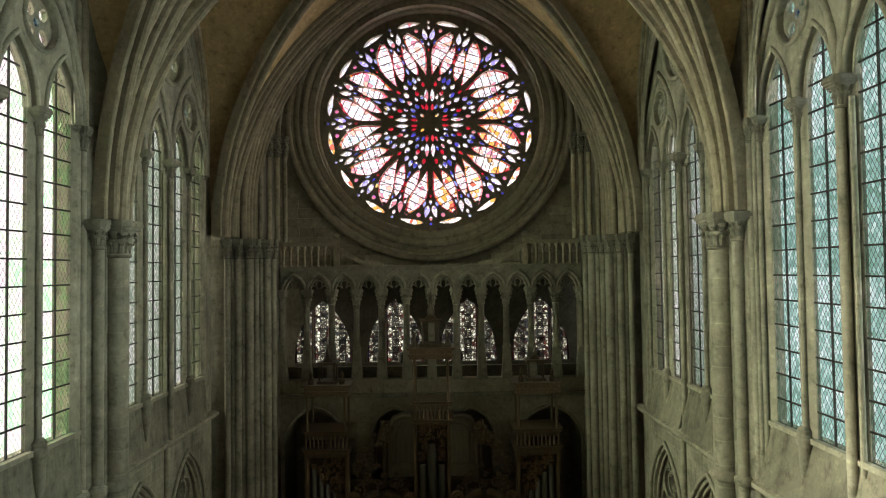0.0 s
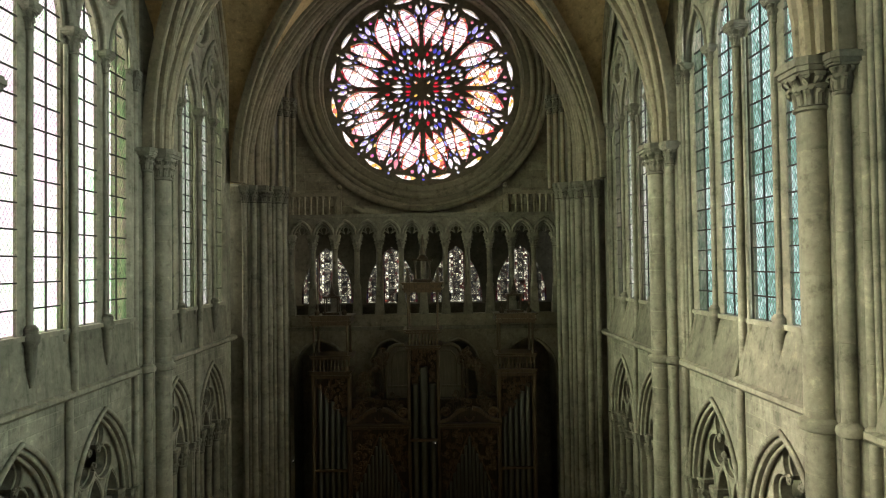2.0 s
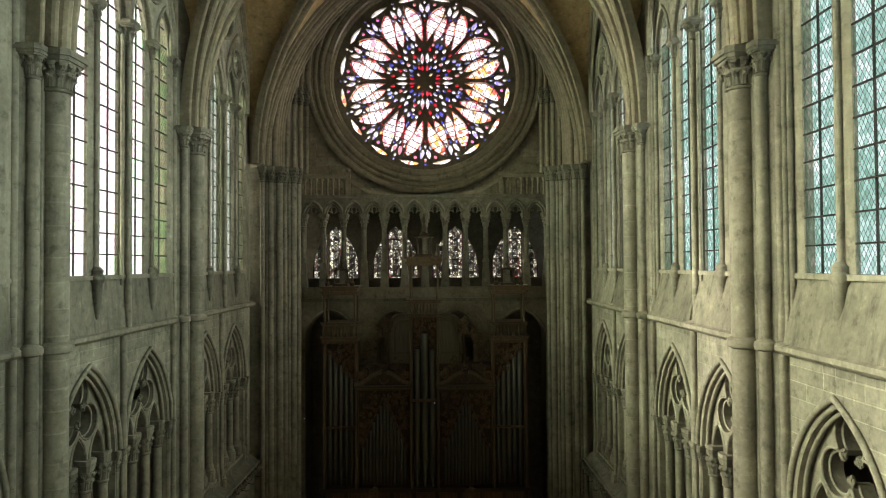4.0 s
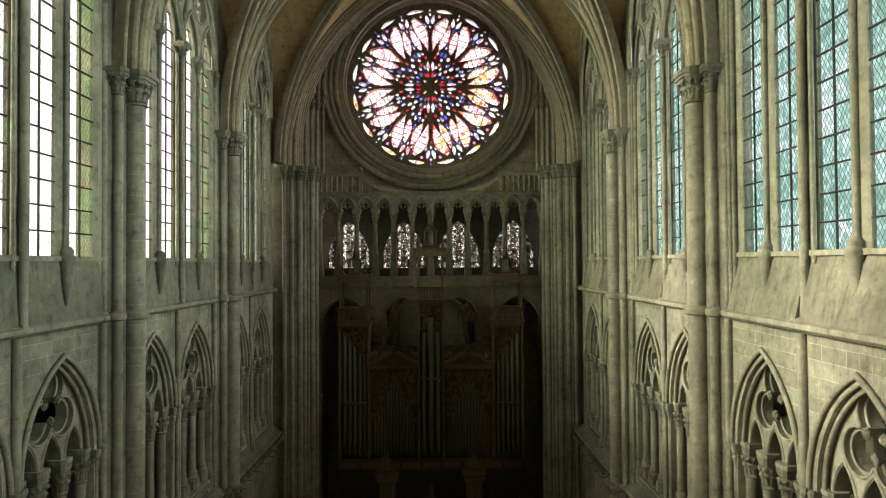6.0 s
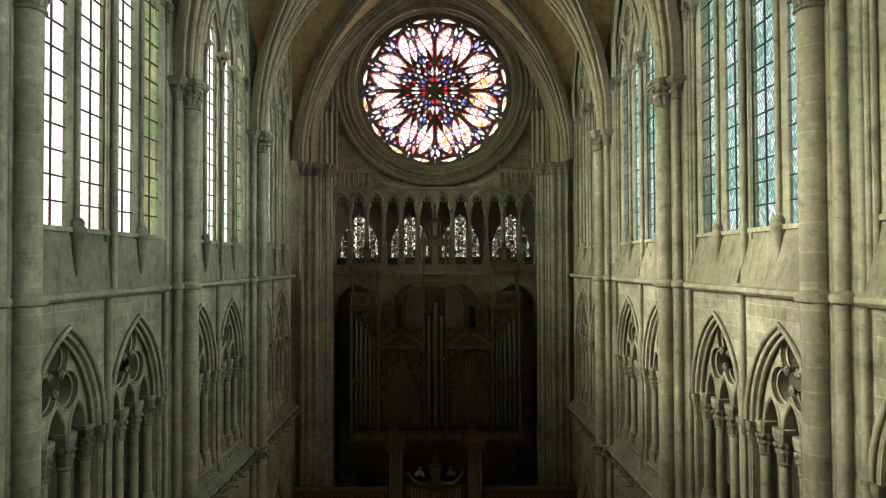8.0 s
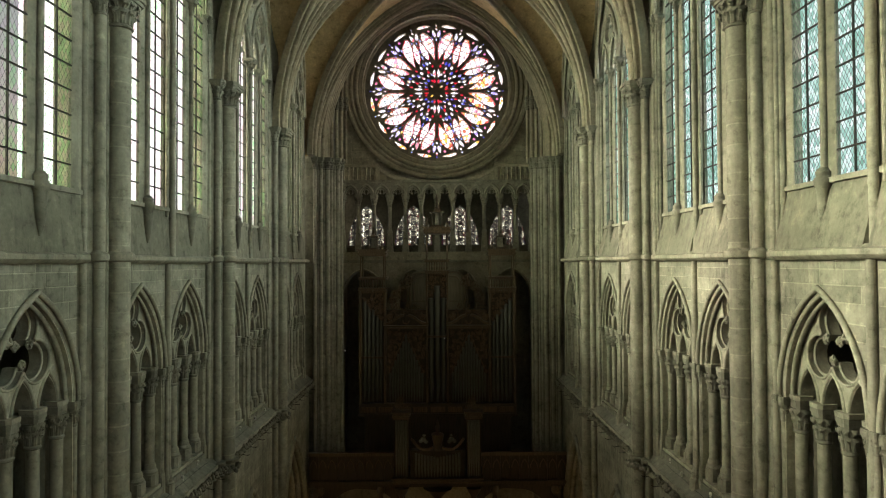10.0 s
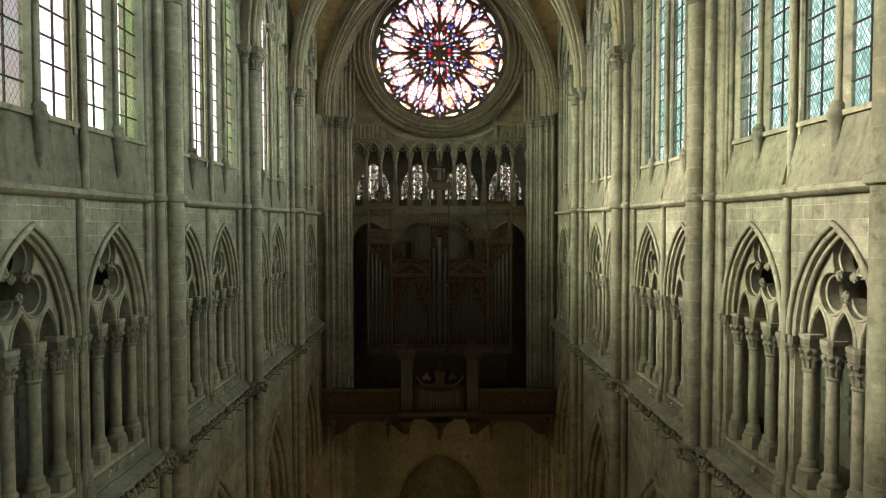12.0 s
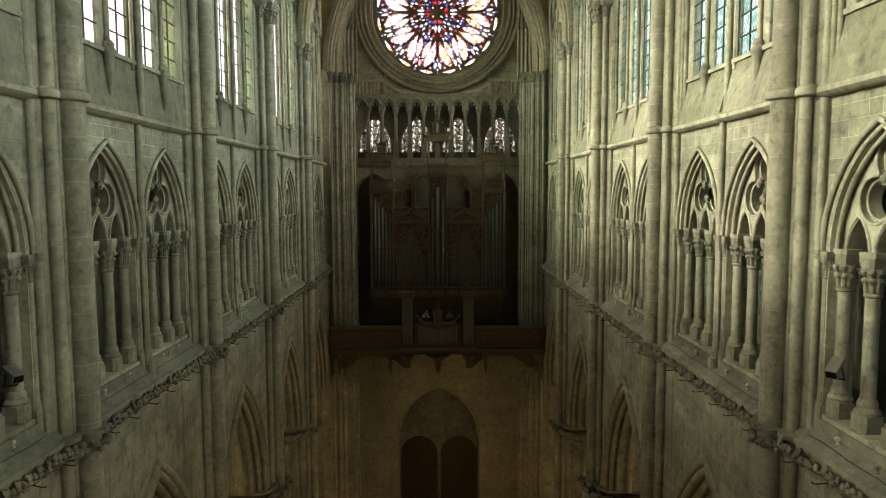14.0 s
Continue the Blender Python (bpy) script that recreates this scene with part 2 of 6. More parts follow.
RED, BLUE, PINK, PALE, AMBER = (0.42, 0.012, 0.03), (0.025, 0.022, 0.30), (0.62, 0.22, 0.27), (0.80, 0.70, 0.74), (0.72, 0.24, 0.03)
ROSE_LEAF = stained("rose_petal_glass", [(0, PALE), (0.20, (0.84, 0.60, 0.66)), (0.30, (0.95, 0.90, 0.94)), (0.48, (0.85, 0.50, 0.42)), (0.54, (0.92, 0.84, 0.90)), (0.66, (0.72, 0.30, 0.40)), (0.71, (0.95, 0.90, 0.92)), (0.86, (0.55, 0.66, 0.72)), (0.91, PALE)], 5.5, 0.06)
ROSE_LILAC = stained("rose_lilac_glass", [(0, (0.46, 0.42, 0.82)), (0.35, PALE), (0.6, (0.30, 0.26, 0.72)), (0.75, (0.85, 0.80, 0.88))], 5.0, 0.05)
ROSE_PINK = stained("rose_pink_glass", [(0, (0.72, 0.20, 0.42)), (0.4, PINK), (0.7, (0.55, 0.14, 0.50))], 5.0, 0.05)
ROSE_WARM = stained("rose_amber_glass", [(0, (0.85, 0.42, 0.10)), (0.20, (0.95, 0.88, 0.86)), (0.42, (0.85, 0.50, 0.18)), (0.54, (0.95, 0.86, 0.82)), (0.72, (0.66, 0.16, 0.10)), (0.78, PALE)], 5.5, 0.06)
ROSE_EDGE = stained("rose_border_glass", [(0, RED), (0.4, (0.66, 0.10, 0.14)), (0.62, (0.80, 0.40, 0.42)), (0.80, (0.75, 0.28, 0.05))], 6.0, 0.09)
ROSE_BLUE = stained("rose_blue_glass", [(0, (0.05, 0.05, 0.34)), (0.30, (0.30, 0.34, 0.72)), (0.48, PALE), (0.62, (0.07, 0.06, 0.42)), (0.78, (0.45, 0.52, 0.78)), (0.90, (0.75, 0.55, 0.2))], 6.0, 0.07)
ROSE_RED = stained("rose_red_glass", [(0, RED), (0.5, (0.5, 0.03, 0.05)), (0.85, PINK)], 4.0)
ROSE_PALE = stained("rose_pale_glass", [(0, PALE), (0.5, (0.62, 0.62, 0.75)), (0.8, PINK)], 5.0)
EYE_GLASS = stained("tracery_eye_glass", [(0, (0.10, 0.25, 0.62)), (0.35, (0.30, 0.50, 0.80)), (0.6, (0.45, 0.55, 0.62)), (0.85, (0.16, 0.30, 0.6))], 7.0, 0.1)
GALLERY_GLASS = stained("gallery_pale_glass", [(0, (0.42, 0.42, 0.32)), (0.24, (0.09, 0.085, 0.065)), (0.40, (0.68, 0.68, 0.54)), (0.56, (0.06, 0.025, 0.02)), (0.68, (0.38, 0.36, 0.29)), (0.86, (0.18, 0.05, 0.03))], 8.5, 0.26)
GALLERY_DIM = stained("gallery_grey_glass", [(0, (0.28, 0.28, 0.21)), (0.28, (0.05, 0.028, 0.022)), (0.42, (0.46, 0.46, 0.36)), (0.60, (0.04, 0.04, 0.04)), (0.76, (0.28, 0.27, 0.2))], 9.0, 0.24)
GALLERY_EDGE = stained("gallery_border_glass", [(0, (0.04, 0.006, 0.008)), (0.35, (0.015, 0.012, 0.03)), (0.6, (0.05, 0.012, 0.012)), (0.85, (0.07, 0.065, 0.06))], 7.0, 0.2)
# Amber tint added to warm the aisle fill lamps.
AISLE_GLASS = stained("aisle_amber_glass", [(0, (0.56, 0.42, 0.2)), (0.4, (0.42, 0.27, 0.11)), (0.7, (0.62, 0.5, 0.3))], 2.0)


def glow(name, colour, strength):
    m, nt, N, L, p = tree_of(name)
    N.remove(p)
    geo = N.new("ShaderNodeNewGeometry")
    n = noise_node(N, L, geo.outputs["Position"], 0.12, 3)
    r = ramp(N, [(0.3, tuple(c * 0.8 for c in colour)), (0.7, colour)])
    L.new(n.outputs[0], r.inputs[0])
    e = N.new("ShaderNodeEmission")
    e.inputs[1].default_value = strength
    L.new(r.outputs[0], e.inputs[0])
    L.new(e.outputs[0], N["Material Output"].inputs[0])
    m.cycles.emission_sampling = "NONE"
    return m


SKY_N = glow("north_sky", (0.94, 1.0, 1.0), 1.7)
SKY_W = glow("west_sky", (1.0, 0.96, 0.96), 2.6)


SEEN = BAYS[:5]                                     # the bays in view; the rest is plain

# ------------------------------------------------------------------ mesh helpers
from mathutils.geometry import delaunay_2d_cdt


class Solid:
    """Vertices and faces that become one mesh."""

    def __init__(self):
        self.v, self.f = [], []

    def add(self, verts, faces):
        n = len(self.v)
        self.v += [tuple(p) for p in verts]
        self.f += [tuple(i + n for i in f) for f in faces]
        return self

    def box(self, x0, x1, y0, y1, z0, z1, c=0.0):
        """A block with its upright edges chamfered by c."""
        if c <= 0:
            pts = [(x0, y0), (x1, y0), (x1, y1), (x0, y1)]
        else:
            pts = [(x0 + c, y0), (x1 - c, y0), (x1, y0 + c), (x1, y1 - c), (x1 - c, y1), (x0 + c, y1), (x0, y1 - c), (x0, y0 + c)]
        return self.prism(pts, z0, z1)

    def prism(self, pts, z0, z1, taper=0.0):
        n = len(pts)
        cx, cy = sum(p[0] for p in pts) / n, sum(p[1] for p in pts) / n
        k = 1 - taper
        v = [(x, y, z0) for x, y in pts] + [(cx + (x - cx) * k, cy + (y - cy) * k, z1) for x, y in pts]
        f = [tuple(range(n))[::-1], tuple(range(n, 2 * n))] + [(i, (i + 1) % n, n + (i + 1) % n, n + i) for i in range(n)]
        return self.add(v, f)

    def lathe(self, cx, cy, prof, seg=12, a0=0.0, a1=2 * math.pi, cap=True):
        """Turn a profile of (radius, height) about an upright axis."""
        full = abs(a1 - a0 - 2 * math.pi) < 1e-6
        seg = max(seg, 12) if full else seg
        cols = seg if full else seg + 1
        v = [(cx + r * math.cos(a0 + (a1 - a0) * i / seg), cy + r * math.sin(a0 + (a1 - a0) * i / seg), z) for r, z in prof for i in range(cols)]
        f = []
        for j in range(len(prof) - 1):
            for i in range(seg):
                a, b = j * cols + i, j * cols + (i + 1) % cols
                f.append((a, b, b + cols, a + cols))
        if cap and full:
            f += [tuple(range(cols))[::-1], tuple(range((len(prof) - 1) * cols, len(prof) * cols))]
        return self.add(v, f)

    def sweep(self, path, prof, closed=False, up=None):
        """Sweep a closed profile of (side, out) along a path of 3D points. up: the out direction, one for all or one for each point."""
        P = [Vector(p) for p in path]
        n, k = len(P), len(prof)
        v = []
        for i, p in enumerate(P):
            a = P[(i - 1) % n] if closed or i else p
            b = P[(i + 1) % n] if closed or i < n - 1 else p
            t = (b - a).normalized()
            u = Vector(up[i] if isinstance(up, list) else up)
            s = t.cross(u).normalized()
            o = s.cross(t).normalized()
            e1, e2 = (p - a), (b - p)
            m = 1.0
            if e1.length > 1e-6 and e2.length > 1e-6:
                m = 1 / max(0.5, math.cos(e1.angle(e2) / 2))
            v += [p + s * (x * m) + o * y for x, y in prof]
        f = []
        for i in range(n if closed else n - 1):
            j = (i + 1) % n
            f += [(i * k + q, i * k + (q + 1) % k, j * k + (q + 1) % k, j * k + q) for q in range(k)]
        if not closed:
            f += [tuple(range(k))[::-1], tuple(range((n - 1) * k, n * k))]
        return self.add(v, f)

    def plate(self, outer, holes, place, d0, d1):
        """A plate with holes, cut from 2D outlines; place(a, b, d) puts a point at depth d."""
        coords, faces, idx = [], [], 0
        loops = []
        for poly in [outer] + list(holes):
            ids = list(range(idx, idx + len(poly)))
            coords += [Vector((a, b)) for a, b in poly]
            idx += len(poly)
            loops.append(ids)
        edges = [(l[i], l[(i + 1) % len(l)]) for l in loops for i in range(len(l))]
        vo, eo, fo, _, _, of = delaunay_2d_cdt(coords, edges, loops, 0, 1e-5)
        mids = np.array([[sum(vo[i].x for i in f) / len(f), sum(vo[i].y for i in f) / len(f)] for f in fo])
        hit = np.zeros(len(fo), bool)
        with np.errstate(divide="ignore", invalid="ignore"):
            for poly in [outer] + list(holes):
                q = np.array(poly)
                for (ax, ay), (bx, by) in zip(q, np.roll(q, -1, axis=0)):
                    if ay != by:
                        hit ^= ((ay > mids[:, 1]) != (by > mids[:, 1])) & (mids[:, 0] < (bx - ax) * (mids[:, 1] - ay) / (by - ay) + ax)
        tri = [f for f, h in zip(fo, hit) if h]
        n = len(vo)
        used = {}
        for f in tri:
            for i in range(len(f)):
                a, b = f[i], f[(i + 1) % len(f)]
                used[(a, b)] = used.get((a, b), 0) + 1
        v = [place(p.x, p.y, d0) for p in vo] + [place(p.x, p.y, d1) for p in vo]
        fs = [tuple(f) for f in tri] + [tuple(i + n for i in f[::-1]) for f in tri]
        fs += [(a, a + n, b + n, b) for a, b in used if (b, a) not in used]
        return self.add(v, fs)

    def blob(self, c, r, seg=6, squash=(1, 1, 1), seed=0):
        """A small knobbly boss."""
        rng = random.Random(seed)
        rings = 4
        v = [(c[0], c[1], c[2] - r * squash[2])]
        for j in range(1, rings):
            ph = -math.pi / 2 + math.pi * j / rings
            for i in range(seg):
                th = 2 * math.pi * (i + 0.5 * (j % 2)) / seg
                q = r * rng.uniform(0.75, 1.2)
                v.append((c[0] + q * squash[0] * math.cos(ph) * math.cos(th), c[1] + q * squash[1] * math.cos(ph) * math.sin(th), c[2] + q * squash[2] * math.sin(ph)))
        v.append((c[0], c[1], c[2] + r * squash[2]))
        f = [(0, 1 + (i + 1) % seg, 1 + i) for i in range(seg)]
        for j in range(rings - 2):
            for i in range(seg):
                a, b = 1 + j * seg + i, 1 + j * seg + (i + 1) % seg
                f.append((a, b, b + seg, a + seg))
        t = len(v) - 1
        f += [(t, t - seg + i, t - seg + (i + 1) % seg) for i in range(seg)]
        return self.add(v, f)

    def mesh(self, name, material, smooth=0.0):
        me = bpy.data.meshes.new(name)
        me.from_pydata(self.v, [], self.f)
        me.materials.append(material)
        if smooth:
            me.polygons.foreach_set("use_smooth", [True] * len(me.polygons))
            me.set_sharp_from_angle(angle=radians(smooth))
        me.update()
        return me


def part(name, solid, material, parent=None, label="", smooth=35):
    ob = new(name, solid if isinstance(solid, bpy.types.Mesh) else solid.mesh(name, material, smooth))
    ob.parent = parent
    if label:
        tagged(ob, label)
    return ob


def thing(name, label, category, group="", kind=""):
    return tagged(new(name), label, category, group, kind)


def arch(cx, hw, z0, rise, n=10):
    """A pointed arch from its left foot over the apex to its right foot, as (a, z)."""
    c = (rise * rise - hw * hw) / (2 * hw)
    r = hw + c
    top = math.asin(min(1, rise / r))
    left = [(cx + c - r * math.cos(top * i / n), z0 + r * math.sin(top * i / n)) for i in range(n + 1)]
    return left + [(2 * cx - a, z) for a, z in left[-2::-1]]


def circle(cx, cz, r, n=20, a0=0.0):
    return [(cx + r * math.cos(a0 + 2 * math.pi * i / n), cz + r * math.sin(a0 + 2 * math.pi * i / n)) for i in range(n)]


def foils(cx, cz, k, d, r, a0=math.pi / 2, n=10, span=2.1):
    """The outline of a foiled opening: k lobes of radius r at distance d."""
    pts = []
    for j in range(k):
        a = a0 + 2 * math.pi * j / k
        ox, oz = cx + d * math.cos(a), cz + d * math.sin(a)
        pts += [(ox + r * math.cos(a - span + 2 * span * i / n), oz + r * math.sin(a - span + 2 * span * i / n)) for i in range(n + 1)]
    return pts


def ring(r, k=8):
    k = 11 if k >= 6 else k
    return [(r * math.cos(2 * math.pi * i / k), r * math.sin(2 * math.pi * i / k)) for i in range(k)]


def yz(w):
    """Puts (u, z, d) into a wall that runs along the nave, at half width w + d."""
    return lambda u, z, d: (w + d, u, z)


def xz(y):
    return lambda x, z, d: (x, y + d, z)


def capital(s, cx, cy, r, z0, z1, ab, leaves=8, seed=0, a0=0.0, a1=2 * math.pi):
    """A crocket capital: necking, flared bell, two tiers of curled tongue leaves, moulded abacus."""
    h = z1 - z0
    rng = random.Random(seed)
    s.lathe(cx, cy, [(r * 1.02, z0 - 0.02), (r * 1.2, z0), (r * 1.2, z0 + 0.05 * h), (r * 1.0, z0 + 0.09 * h), (r * 1.05, z0 + 0.4 * h), (r * 1.28, z0 + 0.62 * h), (r * 1.45, z0 + 0.7 * h)], 10)
    for tier, (za, zb, out) in enumerate(((0.10, 0.42, 1.34), (0.2, 0.64, 1.66))):
        n = leaves + tier
        for i in range(n):
            a = a0 + (a1 - a0) * (i + 0.5 * tier) / n
            k = rng.uniform(0.92, 1.1)
            ca, sa = math.cos(a), math.sin(a)
            path = [(1.02, za), (1.1, za + 0.6 * (zb - za)), (out * 0.86 * k, zb - 0.02), (out * k, zb + 0.03), (out * 1.04 * k, zb - 0.05), (out * 0.93 * k, zb - 0.11)]
            w = max(r * 2.7 / n, 0.022)
            prof = [(-w, 0.0), (-w * 0.5, w * 0.42), (0, w * 0.3), (w * 0.5, w * 0.42), (w, 0.0), (0, -w * 0.35)]
            s.sweep([(cx + r * q * ca, cy + r * q * sa, z0 + z * h) for q, z in path], prof, up=(ca, sa, 0.35))
            s.blob((cx + r * out * 0.98 * k * ca, cy + r * out * 0.98 * k * sa, z0 + (zb - 0.05) * h), w * 1.0, 5, (1, 1, 0.8), seed + i + 20 * tier)
    for e, za, zb in ((0.80, 0.66, 0.72), (0.90, 0.72, 0.82), (1.0, 0.82, 0.93), (0.93, 0.93, 1.0)):
        q = ab * e
        s.box(cx - q, cx + q, cy - q, cy + q, z0 + za * h, z0 + zb * h, q * 0.3)


def base(s, cx, cy, r, z0, z1):
    """A moulded base on a chamfered plinth."""
    h = z1 - z0
    s.box(cx - r * 1.5, cx + r * 1.5, cy - r * 1.5, cy + r * 1.5, z0, z0 + 0.62 * h, r * 0.55)
    s.lathe(cx, cy, [(r * 1.5, z0 + 0.62 * h), (r * 1.55, z0 + 0.7 * h), (r * 1.2, z0 + 0.8 * h), (r * 1.25, z0 + 0.9 * h), (r, z1)], 10)


SKEW = 0.012                                        # the north wall drifts out by this much for each metre east
SHIFT = 0.18                                        # how far each wall stands in from its drawing


def turned(obs, yc, side):
    """The pose of a bay's thing: built for the north side, turned half round for the south."""
    if side > 0:
        return pose(-SHIFT + (3.2 - yc) * SKEW, yc, 0, 0, 0, math.degrees(SKEW))
    return pose(SHIFT, yc, 0, 0, 0, 180)


def set_all(first, name_side="", skip=()):
    """Copy what was built in the middle of a north bay to every bay on both sides."""
    made = []
    for i, yb in enumerate(SEEN):
        for s in (1, -1):
            if (i, s) in skip:
                continue
            if not made:
                first.matrix_basis = turned(first, yb, s)
                made.append(first)
            else:
                made.append(copy_thing(first, turned(first, yb, s)))
    return made


def ashlar(t, place, spans, z0, z1, seed, mat, course=0.37, gap=0.006, proud=0.007):
    """Courses of squared blocks, a little proud of the wall behind. spans(z): the free stretches at height z."""
    rng = random.Random(seed)
    z = z0
    while z < z1 - 0.15:
        h = min(course * rng.uniform(0.85, 1.15), z1 - z)
        if z1 - z - h < 0.15:
            h = z1 - z
        for (a0, a1), (b0, b1) in zip(spans(z), spans(z + h)):
            if min(a1 - a0, b1 - b0) < 0.12:
                if max(a1 - a0, b1 - b0) < 0.12:
                    continue
            lo, hi = max(a0, b0), min(a1, b1)
            cuts = [None]
            u = lo + rng.uniform(0.25, 0.8)
            while u < hi - 0.3:
                cuts.append(u)
                u += rng.uniform(0.5, 1.05)
            cuts.append(None)
            for i in range(len(cuts) - 1):
                l0, l1 = (cuts[i], cuts[i]) if cuts[i] is not None else (a0, b0)
                r0, r1 = (cuts[i + 1], cuts[i + 1]) if cuts[i + 1] is not None else (a1, b1)
                g, p, e = gap * rng.uniform(0.5, 1.5), -proud * (1 + rng.random()), 0.008
                if r0 - l0 < 0.05 and r1 - l1 < 0.05:
                    continue
                back = [(l0 + g, z + g), (r0 - g, z + g), (r1 - g, z + h - g), (l1 + g, z + h - g)]
                front = [(l0 + g + e, z + g + e), (r0 - g - e, z + g + e), (r1 - g - e, z + h - g - e), (l1 + g + e, z + h - g - e)]
                s = Solid().add([place(x, y, 0.0) for x, y in back] + [place(x, y, p) for x, y in front], [(4, 5, 6, 7), (0, 1, 5, 4), (1, 2, 6, 5), (2, 3, 7, 6), (3, 0, 4, 7)])
                part("block", s, mat, t, smooth=0)
        z += h


def half_width(z, hw, zs, rise):
    c = (rise * rise - hw * hw) / (2 * hw)
    if z <= zs:
        return hw
    return max(0.0, math.sqrt(max(0.0, (hw + c) ** 2 - (z - zs) ** 2)) - c)


# ------------------------------------------------------------------ nave walls
def arcade_wall():
    t = thing("nave_wall", "pale limestone arcade wall above a moulded pointed arch", "wall", "nave arcade bays", "structure")
    op = arch(0, 2.55, Z_ARC, ARC_RISE, 14)
    s = Solid().plate([(-HALF, Z_ARC), *op, (HALF, Z_ARC), (HALF, 20.1), (-HALF, 20.1)], [], yz(W_LOW), 0, 1.9)
    part("wall_face", s, LIME, t)
    for k, (hw, w0, r) in enumerate(((2.85, -0.03, 0.10), (2.62, 0.02, 0.11), (2.45, 0.22, 0.10), (2.28, 0.5, 0.13), (2.1, 0.85, 0.12))):
        pts = arch(0, hw, Z_ARC, ARC_RISE + (hw - 2.55) * 1.1, 14)
        s = Solid().sweep([(W_LOW + w0, u, z) for u, z in pts], ring(r, 8), up=(-1, 0, 0))
        part("arch_moulding", s, LIME_SMOOTH, t)
    s = Solid()
    for hw, w0, w1 in ((2.42, 0.2, 1.7), (2.2, 0.55, 1.35)):
        op2, op1 = arch(0, hw, Z_ARC, ARC_RISE + (hw - 2.55) * 1.1, 14), arch(0, hw + 0.28, Z_ARC, ARC_RISE + (hw - 2.27) * 1.1, 14)
        s.plate(op1 + op2[::-1], [], yz(W_LOW), w0, w1)
    part("arch_soffit", s, LIME, t)

    def spans(z):
        q = half_width(z, 2.92, Z_ARC, ARC_RISE + 0.42)
        return [(-2.97, -q), (q, 2.97)]

    ashlar(t, yz(W_LOW), spans, 14.0, 20.0, 5, LIME, gap=0.003, proud=0.004)
    return t


def triforium_wall():
    t = thing("triforium_wall", "stained limestone wall with two pointed triforium openings", "wall", "triforium bays", "structure")
    holes = []
    for c in (-TRI_U, TRI_U):
        a = arch(c, 1.27, Z_TCAP, 2.15, 12)
        holes.append([(c - 1.27, Z_TRI)] + a + [(c + 1.27, Z_TRI)])
    s = Solid().plate([(-HALF, 20.5), (-HALF, 27.0), (HALF, 27.0), (HALF, 20.5)], holes, yz(W_TRI), 0, 0.55)
    part("wall_face", s, JOINT, t)
    # The passage's shade is painted in: its stone is darker than the wall.
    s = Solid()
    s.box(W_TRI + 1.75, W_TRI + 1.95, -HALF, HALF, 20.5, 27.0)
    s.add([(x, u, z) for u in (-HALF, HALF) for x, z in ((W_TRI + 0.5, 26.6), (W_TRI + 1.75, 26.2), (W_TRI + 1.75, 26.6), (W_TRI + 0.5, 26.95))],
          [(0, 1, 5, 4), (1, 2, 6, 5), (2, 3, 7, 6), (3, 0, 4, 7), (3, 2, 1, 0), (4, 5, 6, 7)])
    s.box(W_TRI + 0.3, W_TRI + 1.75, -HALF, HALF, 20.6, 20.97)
    part("passage", s, RECESS_SHADE, t, "stone passage behind the arcade, toned dark for its shade")
    # old glazing in the back wall of the passage: small dim squares in a stone grid
    for c in (-TRI_U, TRI_U):
        for k in (-1, 0, 1):
            for j in range(6):
                u, z = c + k * LANCET, 21.75 + j * 0.42
                part("passage_pane", Solid().box(W_TRI + 1.735, W_TRI + 1.76, u - 0.15, u + 0.15, z, z + 0.3, 0.03), PASSAGE_GLASS, t)
    # weathered ledge that slopes down to the leaf frieze
    s = Solid().add([(7.1, -HALF, 20.5), (7.1, HALF, 20.5), (W_TRI + 0.3, HALF, Z_TRI), (W_TRI + 0.3, -HALF, Z_TRI), (7.1, -HALF, 20.44), (7.1, HALF, 20.44), (W_TRI + 0.3, HALF, 20.4), (W_TRI + 0.3, -HALF, 20.4)],
                    [(0, 1, 2, 3), (4, 5, 1, 0), (7, 6, 5, 4), (0, 3, 7, 4), (1, 5, 6, 2), (3, 2, 6, 7)])
    part("sloping_ledge", s, LEDGE, t, "dusty grey sloping ledge")
    # stone kerb that the column bases stand on, in three lengths
    for u0, u1 in ((-2.97, -1.32), (-1.31, 0.95), (0.96, 2.97)):
        part("kerb", Solid().box(7.44, W_TRI + 0.32, u0, u1, 20.7, 20.93, 0.02), LEDGE, t)

    def spans(z):
        q = half_width(z, 1.46, Z_TCAP, 2.3)
        return [(-2.97, -TRI_U - q), (-TRI_U + q, -0.09), (0.09, TRI_U - q), (TRI_U + q, 2.97)]

    ashlar(t, yz(W_TRI), spans, 24.2, 26.93, 8, LIME, 0.33, 0.009, 0.003)
    return t


TRI_U = 1.56
LANCET = 0.8
TRE_Z = 25.29


